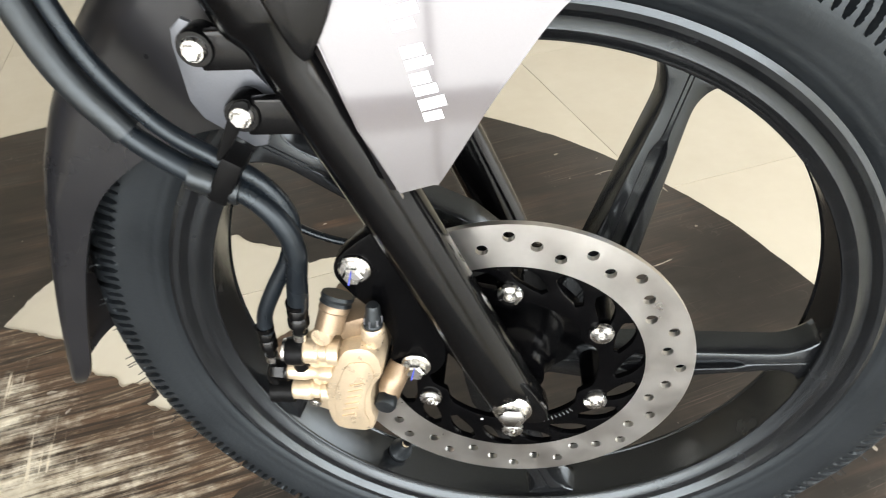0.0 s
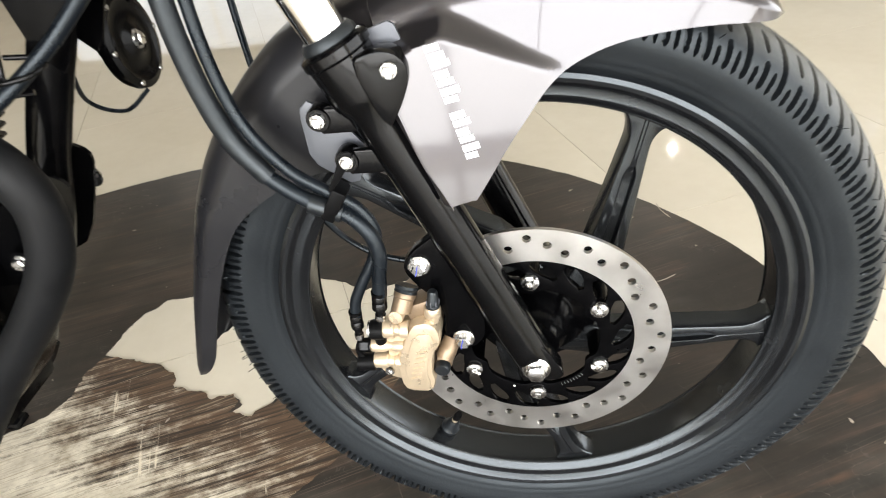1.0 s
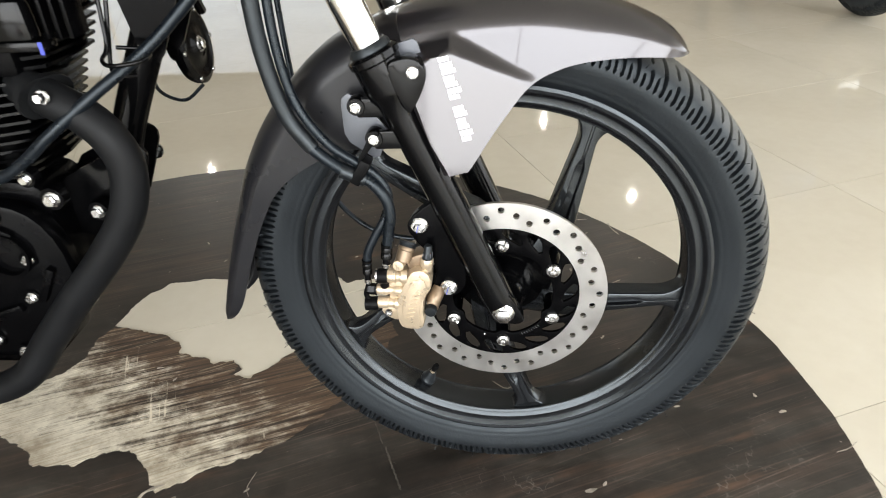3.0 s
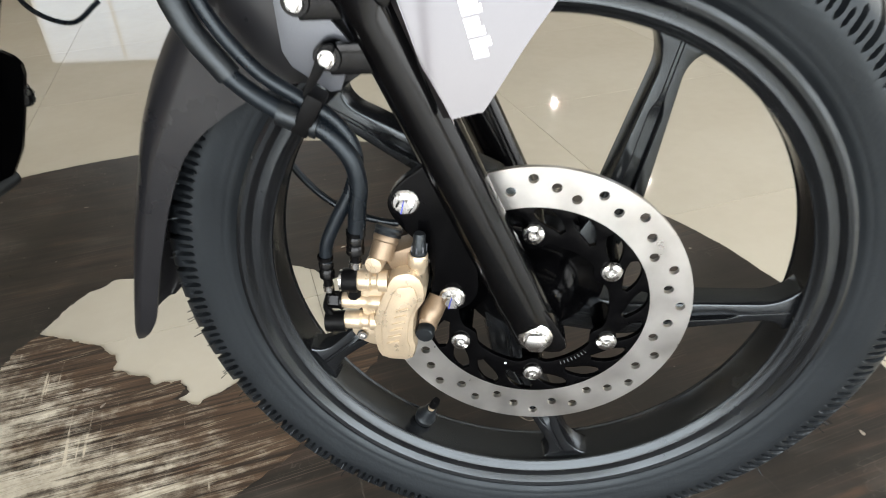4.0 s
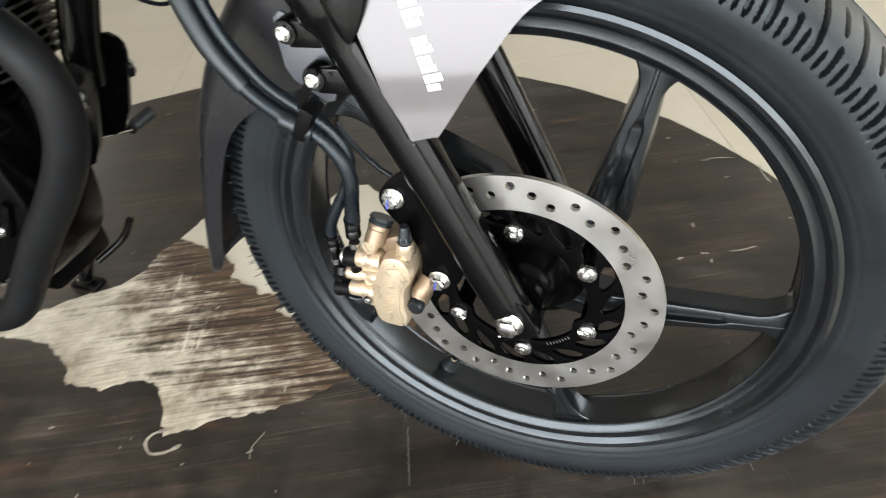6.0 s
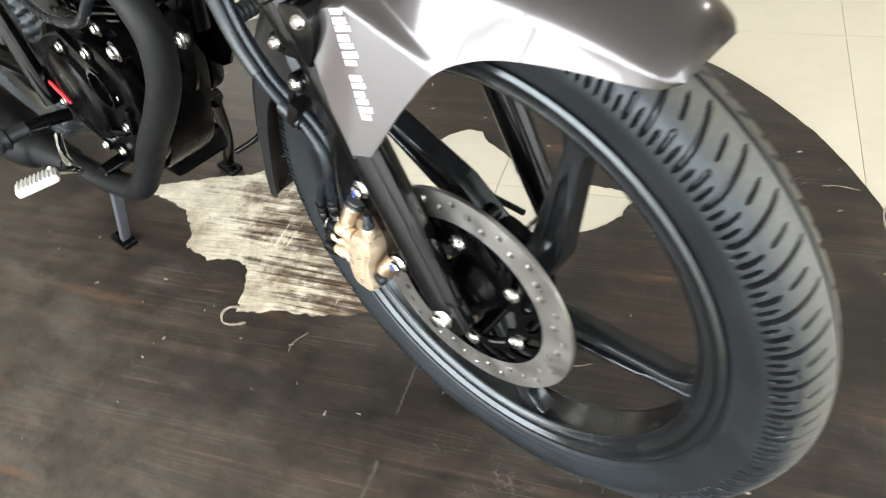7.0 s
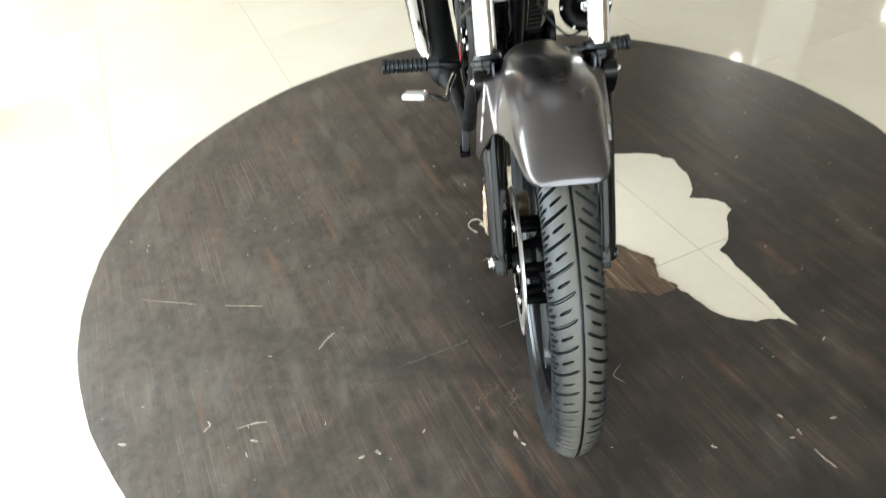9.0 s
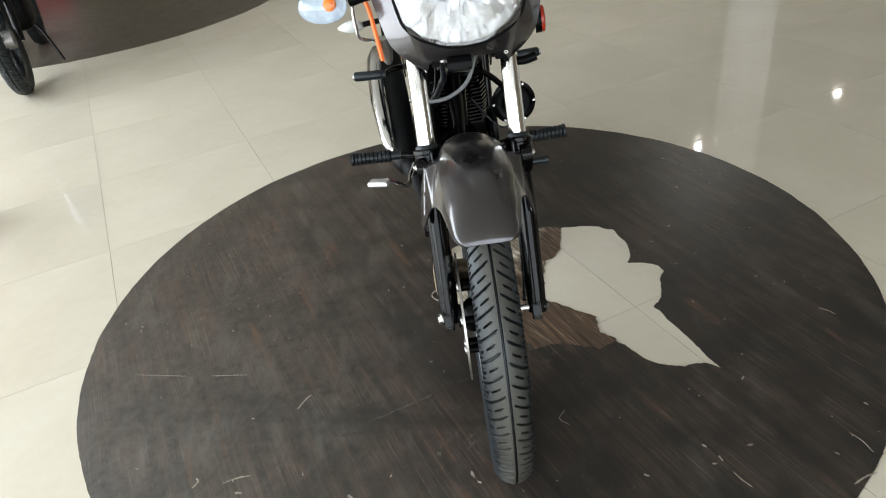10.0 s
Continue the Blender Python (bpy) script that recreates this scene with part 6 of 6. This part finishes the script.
def body_panels():
    """Tank, its shroud with a silver edge, side cover, seat and tail."""
    bm = bmesh.new()
    prev = None
    for x, w, lo, hi in ((-0.270, 0.055, 0.800, 0.880), (-0.300, 0.100, 0.770, 0.930), (-0.380, 0.135, 0.735, 0.985), (-0.500, 0.142, 0.715, 1.010), (-0.620, 0.125, 0.720, 0.980), (-0.740, 0.095, 0.735, 0.900), (-0.790, 0.070, 0.745, 0.850)):
        pts = rounded([(-w, lo + 0.02), (-w * 0.95, hi - 0.06), (-w * 0.5, hi), (w * 0.5, hi), (w * 0.95, hi - 0.06), (w, lo + 0.02), (w * 0.5, lo), (-w * 0.5, lo)], 2)
        now = ring(bm, [(x, y, z) for y, z in pts])
        if prev:
            skin(bm, prev, now)
        else:
            bm.faces.new(now)
        prev = now
    bm.faces.new(prev)
    tank = part("fuel_tank", bm, M_GREY, bike, "glossy gunmetal fuel tank", 60)
    for sg in (-1, 1):
        y = -0.128 if sg < 0 else 0.132
        sh = rounded([(-0.320, 0.820), (-0.300, 0.760), (-0.335, 0.706), (-0.372, 0.690), (-0.470, 0.702), (-0.600, 0.722), (-0.600, 0.800), (-0.450, 0.840)], 1, 0.2)
        part("tank_shroud", plate(sh, (), 0.004, side(y), 0.001), M_BLACK, tank, "gloss black shroud")
        edge = [(-0.304, y - 0.002, 0.752), (-0.335, y - 0.002, 0.704), (-0.372, y - 0.002, 0.687), (-0.470, y - 0.002, 0.699), (-0.602, y - 0.002, 0.719)]
        part("shroud_edge", tube(edge, 0.0085, 10), M_ALU, tank, "silver lower edge")
        stripe = [(-0.296, sg * 0.158, 0.850), (-0.300, sg * 0.147, 0.810), (-0.302, sg * 0.142, 0.765), (-0.304, sg * 0.137, 0.708)]
        bm = bmesh.new()
        rails = [ring(bm, [(p.x + dx, p.y + sg * dy, p.z) for p in spline([Vector(q) for q in stripe], 5)]) for dx, dy in ((0.003, -0.003), (0.004, 0.0), (0.000, 0.003), (-0.012, 0.003))]
        for p, q in zip(rails, rails[1:]):
            skin(bm, p, q, closed=False)
        bmesh.ops.recalc_face_normals(bm, faces=bm.faces)
        bmesh.ops.solidify(bm, geom=list(bm.faces), thickness=0.002)
        part("shroud_stripe", bm, M_ORANGE, tank, "orange-red printed edge")
        cv = rounded([(-0.80, 0.70), (-0.82, 0.52), (-0.88, 0.46), (-1.00, 0.55), (-1.02, 0.70)], 1)
        c = part("side_cover", plate(cv, (), 0.004, side(-0.118 if sg < 0 else 0.122), 0.001), M_GREY, bike, "grey side cover with an orange stripe")
        part("stripe", plate([(-0.815, 0.69), (-0.825, 0.55), (-0.845, 0.53), (-0.838, 0.69)], (), 0.001, side(-0.1225 if sg < 0 else 0.123), 0.0), M_ORANGE, c)
    bm = bmesh.new()
    prev = None
    for x, w, lo, hi in ((-0.770, 0.080, 0.770, 0.800), (-0.800, 0.110, 0.755, 0.820), (-0.950, 0.130, 0.745, 0.815), (-1.150, 0.140, 0.765, 0.845), (-1.400, 0.115, 0.790, 0.865), (-1.450, 0.080, 0.800, 0.850)):
        pts = rounded([(-w, lo), (-w, hi - 0.015), (-w * 0.8, hi), (w * 0.8, hi), (w, hi - 0.015), (w, lo)], 2)
        now = ring(bm, [(x, y, z) for y, z in pts])
        if prev:
            skin(bm, prev, now)
        else:
            bm.faces.new(now)
        prev = now
    bm.faces.new(prev)
    part("seat", bm, M_PLASTIC, bike, "long black seat", 60)
    # wrapped rear indicator and the upright of the side rail beside it
    ri = part("rear_indicator", lathe([(0.0, -0.036), (0.008, -0.030), (0.015, -0.014), (0.018, 0.002), (0.014, 0.022), (0.006, 0.040), (0.0, 0.046)], 22, along((-1.02, -0.255, 0.592), (0.25, -1, 0.05))), M_WHITE, bike, "rear indicator in white packing foam")
    part("indicator_stalk", tube([(-1.02, -0.11, 0.610), (-1.02, -0.17, 0.600), (-1.02, -0.225, 0.594)], 0.008, 10), M_PLASTIC, ri)
    part("side_rail", tube([(-1.00, -0.115, 0.735), (-0.985, -0.215, 0.728), (-0.98, -0.238, 0.690), (-0.98, -0.243, 0.600), (-0.985, -0.225, 0.560), (-1.00, -0.115, 0.545)], 0.0050, 12), M_CHROME, bike, "thin chrome side rail")
    # handlebar
    hb = part("handlebar", tube([(-0.36, -0.34, 1.015), (-0.30, -0.24, 1.03), (-0.265, -0.10, 0.985), (-0.262, 0.0, 0.975), (-0.265, 0.10, 0.985), (-0.30, 0.24, 1.03), (-0.36, 0.34, 1.015)], 0.011, 14), M_BLACK, bike, "black handlebar")
    for sg in (-1, 1):
        part("grip", lathe([(0.0, 0), (0.016, 0), (0.017, 0.11), (0.0, 0.112)], 16, along((-0.32, 0.275 * sg, 1.027), (-0.55, sg, -0.12))), M_RUBBER, hb)
    # rear wheel, clear of the floor on the stand
    rw = part("rear_wheel", lathe([(0.232, 0.034), (0.226, 0.030), (0.206, 0.022), (0.204, -0.022), (0.226, -0.030), (0.232, -0.034), (0.224, 0.0)], 72, side(0, -1.265, 0.325), loop=True), M_RIM, bike, "satin black rear alloy wheel")
    t = new("tyre", tyre_mesh(0.306, 0.047, 0.2305, 360, 32, 50))
    t.parent, t.location = rw, (-1.265, 0, 0.325)
    for k in range(5):
        part("spoke", block(0.185, 0.026, 0.034, side(0, -1.265, 0.325) @ Matrix.Rotation(radians(30 + 72 * k), 4, "Z") @ Matrix.Translation((0.118, 0, 0)), 0.006), M_RIM, rw)
    part("hub", lathe([(0.0, -0.08), (0.06, -0.08), (0.066, 0.07), (0.0, 0.07)], 32, side(0, -1.265, 0.325)), M_ENGINE, rw)
    for sg in (-1, 1):
        part("swing_arm", tube([(-0.80, 0.085 * sg, 0.32), (-1.00, 0.10 * sg, 0.322), (-1.28, 0.105 * sg, 0.325)], 0.017, 12), M_BLACK, bike)


body_panels()


# ---- other things on the showroom floor ----
def parked_bike(m, label):
    """The front of another motorcycle: wheel, fork, mudguard, lamp, tank and stand."""
    ob = new("parked_motorcycle")
    tagged(ob, label, "motorcycle")
    t = new("tyre", tyre_mesh(0.300, 0.042, 0.232, 360, 32, 48))
    w = part("front_wheel", lathe([(0.234, 0.030), (0.228, 0.027), (0.206, 0.020), (0.204, -0.020), (0.228, -0.027), (0.234, -0.030), (0.224, 0)], 64, side(0, 0, 0.3), loop=True), M_RIM, ob, "black alloy wheel with bright spokes")
    t.parent, t.location = w, (0, 0, 0.3)
    for k in range(5):
        part("spoke", block(0.17, 0.022, 0.026, side(0, 0, 0.3) @ Matrix.Rotation(radians(18 + 72 * k), 4, "Z") @ Matrix.Translation((0.120, 0, 0)), 0.005), M_RIM, w)
    part("hub", lathe([(0.0, -0.05), (0.05, -0.05), (0.055, 0.05), (0.0, 0.055)], 28, side(0, 0, 0.3)), M_ALU, w)
    for k in range(3):
        part("hub_arm", block(0.10, 0.012, 0.008, side(-0.05, 0, 0.3) @ Matrix.Rotation(radians(40 + 120 * k), 4, "Z") @ Matrix.Translation((0.05, 0, 0.004)), 0.003), M_ALU, w)
    for sg in (-1, 1):
        lg = along((0, 0.085 * sg, 0.3), FORK)
        f = part("fork_leg", lathe([(0.0, -0.02), (0.017, -0.02), (0.020, 0.03), (0.020, 0.28), (0.024, 0.285), (0.024, 0.31), (0.0, 0.31)], 20, lg), M_BLACK, ob)
        part("fork_tube", lathe([(0.0, 0.30), (0.0155, 0.30), (0.0155, 0.56), (0.0, 0.56)], 20, lg), M_CHROME, f)
    bm = bmesh.new()
    prev = None
    for k in range(25):
        a = radians(52 + 125 * k / 24)
        wd = 0.045 + 0.018 * math.sin(math.pi * k / 24)
        now = ring(bm, [((0.338 - 0.05 * (abs(v) ** 3)) * math.cos(a), v * wd, 0.3 + (0.338 - 0.05 * (abs(v) ** 3)) * math.sin(a)) for v in (-1, -0.9, -0.7, -0.4, 0, 0.4, 0.7, 0.9, 1)])
        if prev:
            skin(bm, prev, now, closed=False)
        prev = now
    bmesh.ops.solidify(bm, geom=list(bm.faces), thickness=0.003)
    part("front_fender", bm, M_BLUE, ob, "dark blue mudguard", 50)
    bm = bmesh.new()
    prev = None
    for x, wd, lo, hi in ((-0.10, 0.06, 0.80, 0.95), (-0.18, 0.12, 0.76, 1.0), (-0.40, 0.14, 0.72, 1.02), (-0.65, 0.12, 0.72, 0.98), (-0.80, 0.08, 0.74, 0.86)):
        now = ring(bm, [(x, y, z) for y, z in rounded([(-wd, lo), (-wd, hi - 0.06), (-wd * 0.5, hi), (wd * 0.5, hi), (wd, hi - 0.06), (wd, lo)], 2)])
        if prev:
            skin(bm, prev, now)
        else:
            bm.faces.new(now)
        prev = now
    bm.faces.new(prev)
    part("fuel_tank", bm, M_BLUE, ob, "dark blue tank", 60)
    part("engine", block(0.36, 0.22, 0.36, Matrix.Translation((-0.62, 0, 0.42)), 0.05), M_ENGINE, ob)
    part("frame_tube", tube([(-0.25, 0, 0.80), (-0.40, 0, 0.55), (-0.52, 0, 0.28), (-0.80, 0, 0.24)], 0.02, 12), M_BLACK, ob)
    part("seat", block(0.60, 0.24, 0.07, Matrix.Translation((-1.10, 0, 0.78)), 0.03), M_PLASTIC, ob)
    part("rear_wheel", lathe([(0.232, 0.034), (0.30, 0.03), (0.305, 0.0), (0.30, -0.03), (0.232, -0.034), (0.206, 0.0)], 48, side(0, -1.26, 0.305), loop=True), M_RUBBER, ob)
    part("side_stand", tube([(-0.60, 0.10, 0.25), (-0.565, 0.145, 0.13), (-0.535, 0.180, 0.012)], 0.009, 10), M_BLACK, ob)
    ob.matrix_world = m
    return ob


parked_bike(Matrix.Translation((-2.90, -2.335, 0.0)) @ Matrix.Rotation(radians(20), 4, "Z"), "dark blue motorcycle parked half on a dark film")
copy_thing([o for o in scene.objects if o.name == "parked_motorcycle"][0], Matrix.Translation((1.52, 2.48, 0.0)) @ Matrix.Rotation(radians(-80), 4, "Z"))
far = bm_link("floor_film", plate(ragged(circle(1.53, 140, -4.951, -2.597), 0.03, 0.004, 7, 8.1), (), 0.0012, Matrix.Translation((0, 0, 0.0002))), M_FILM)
tagged(far, "large dark wood-print floor film under another motorcycle", "floor film")


def sign_board():
    m = Matrix.Translation((-5.95, -3.54, 0.0)) @ Matrix.Rotation(radians(34), 4, "Z") @ Matrix.Rotation(radians(-12), 4, "Y")
    ob = bm_link("sign_board", block(0.014, 0.46, 0.60, m @ Matrix.Translation((0, 0, 0.31)), 0.003), M_WHITE)
    tagged(ob, "white framed red sign board standing on the floor", "sign")
    part("red_panel", block(0.003, 0.40, 0.30, m @ Matrix.Translation((0.0085, 0, 0.19)), 0.0), M_RED, ob, "red printed panel")
    wing = rounded([(-0.08, -0.01), (0.06, -0.035), (0.10, 0.02), (0.05, 0.06), (-0.02, 0.03)], 1)
    part("white_emblem", plate(wing, (), 0.002, m @ Matrix.Translation((0.010, 0, 0.20)) @ Matrix.Rotation(radians(90), 4, "Y") @ Matrix.Rotation(radians(90), 4, "Z")), M_WHITE, ob)


sign_board()


def red_stool_leg(x, y):
    m = Matrix.Translation((x, y, 0.0))
    ob = bm_link("plastic_post", lathe([(0.0, 0.0), (0.070, 0.0), (0.072, 0.01), (0.058, 0.06), (0.048, 0.15), (0.040, 0.20), (0.030, 0.215), (0.030, 0.23), (0.044, 0.245), (0.048, 0.265), (0.036, 0.29), (0.0, 0.298)], 32, m), M_CLAY)
    tagged(ob, "brownish red plastic post with a round knob on tiles", "post")


red_stool_leg(-1.25, -1.83)


# ---- floor: tiles laid at an angle over the grout bed ----
def floor():
    base = slab("floor", (X0 - 0.1, Y0 - 0.1, -0.08), (X1 + 0.1, Y1 + 0.1, -0.0012), M_GROUT, "polished beige floor tiles with thin joints", "floor")
    size, turn = 0.602, radians(22.7)
    e1, e2 = Vector((math.cos(turn), math.sin(turn), 0)), Vector((-math.sin(turn), math.cos(turn), 0))
    bm = block(size - 0.0013, size - 0.0013, 0.012, Matrix.Translation((0, 0, -0.006)), 0.0)
    me = bpy.data.meshes.new("tile")
    bm.to_mesh(me)
    bm.free()
    me.materials.append(M_TILE)
    spots = []
    for i in range(-30, 31):
        for j in range(-30, 31):
            c = e1 * (0.447 - size * (i + 0.5)) + e2 * (0.4795 - size * (j + 0.5))
            if X0 - 0.35 < c.x < X1 + 0.35 and Y0 - 0.35 < c.y < Y1 + 0.35:
                spots.append(c)
    spots.sort(key=lambda c: (c - Vector((-0.6, 0.4, 0))).length)
    rest = bmesh.new()
    for n, c in enumerate(spots):
        m = Matrix.Translation(c) @ Matrix.Rotation(turn, 4, "Z")
        if n < 290:
            ob = new("tile", me)
            ob.matrix_world = m
            ob.parent = base
        else:
            block(size - 0.0013, size - 0.0013, 0.012, m @ Matrix.Translation((0, 0, -0.006)), 0.0, rest)
    part("outer_tiles", rest, M_TILE, base)["kind"] = "stuff"


floor()
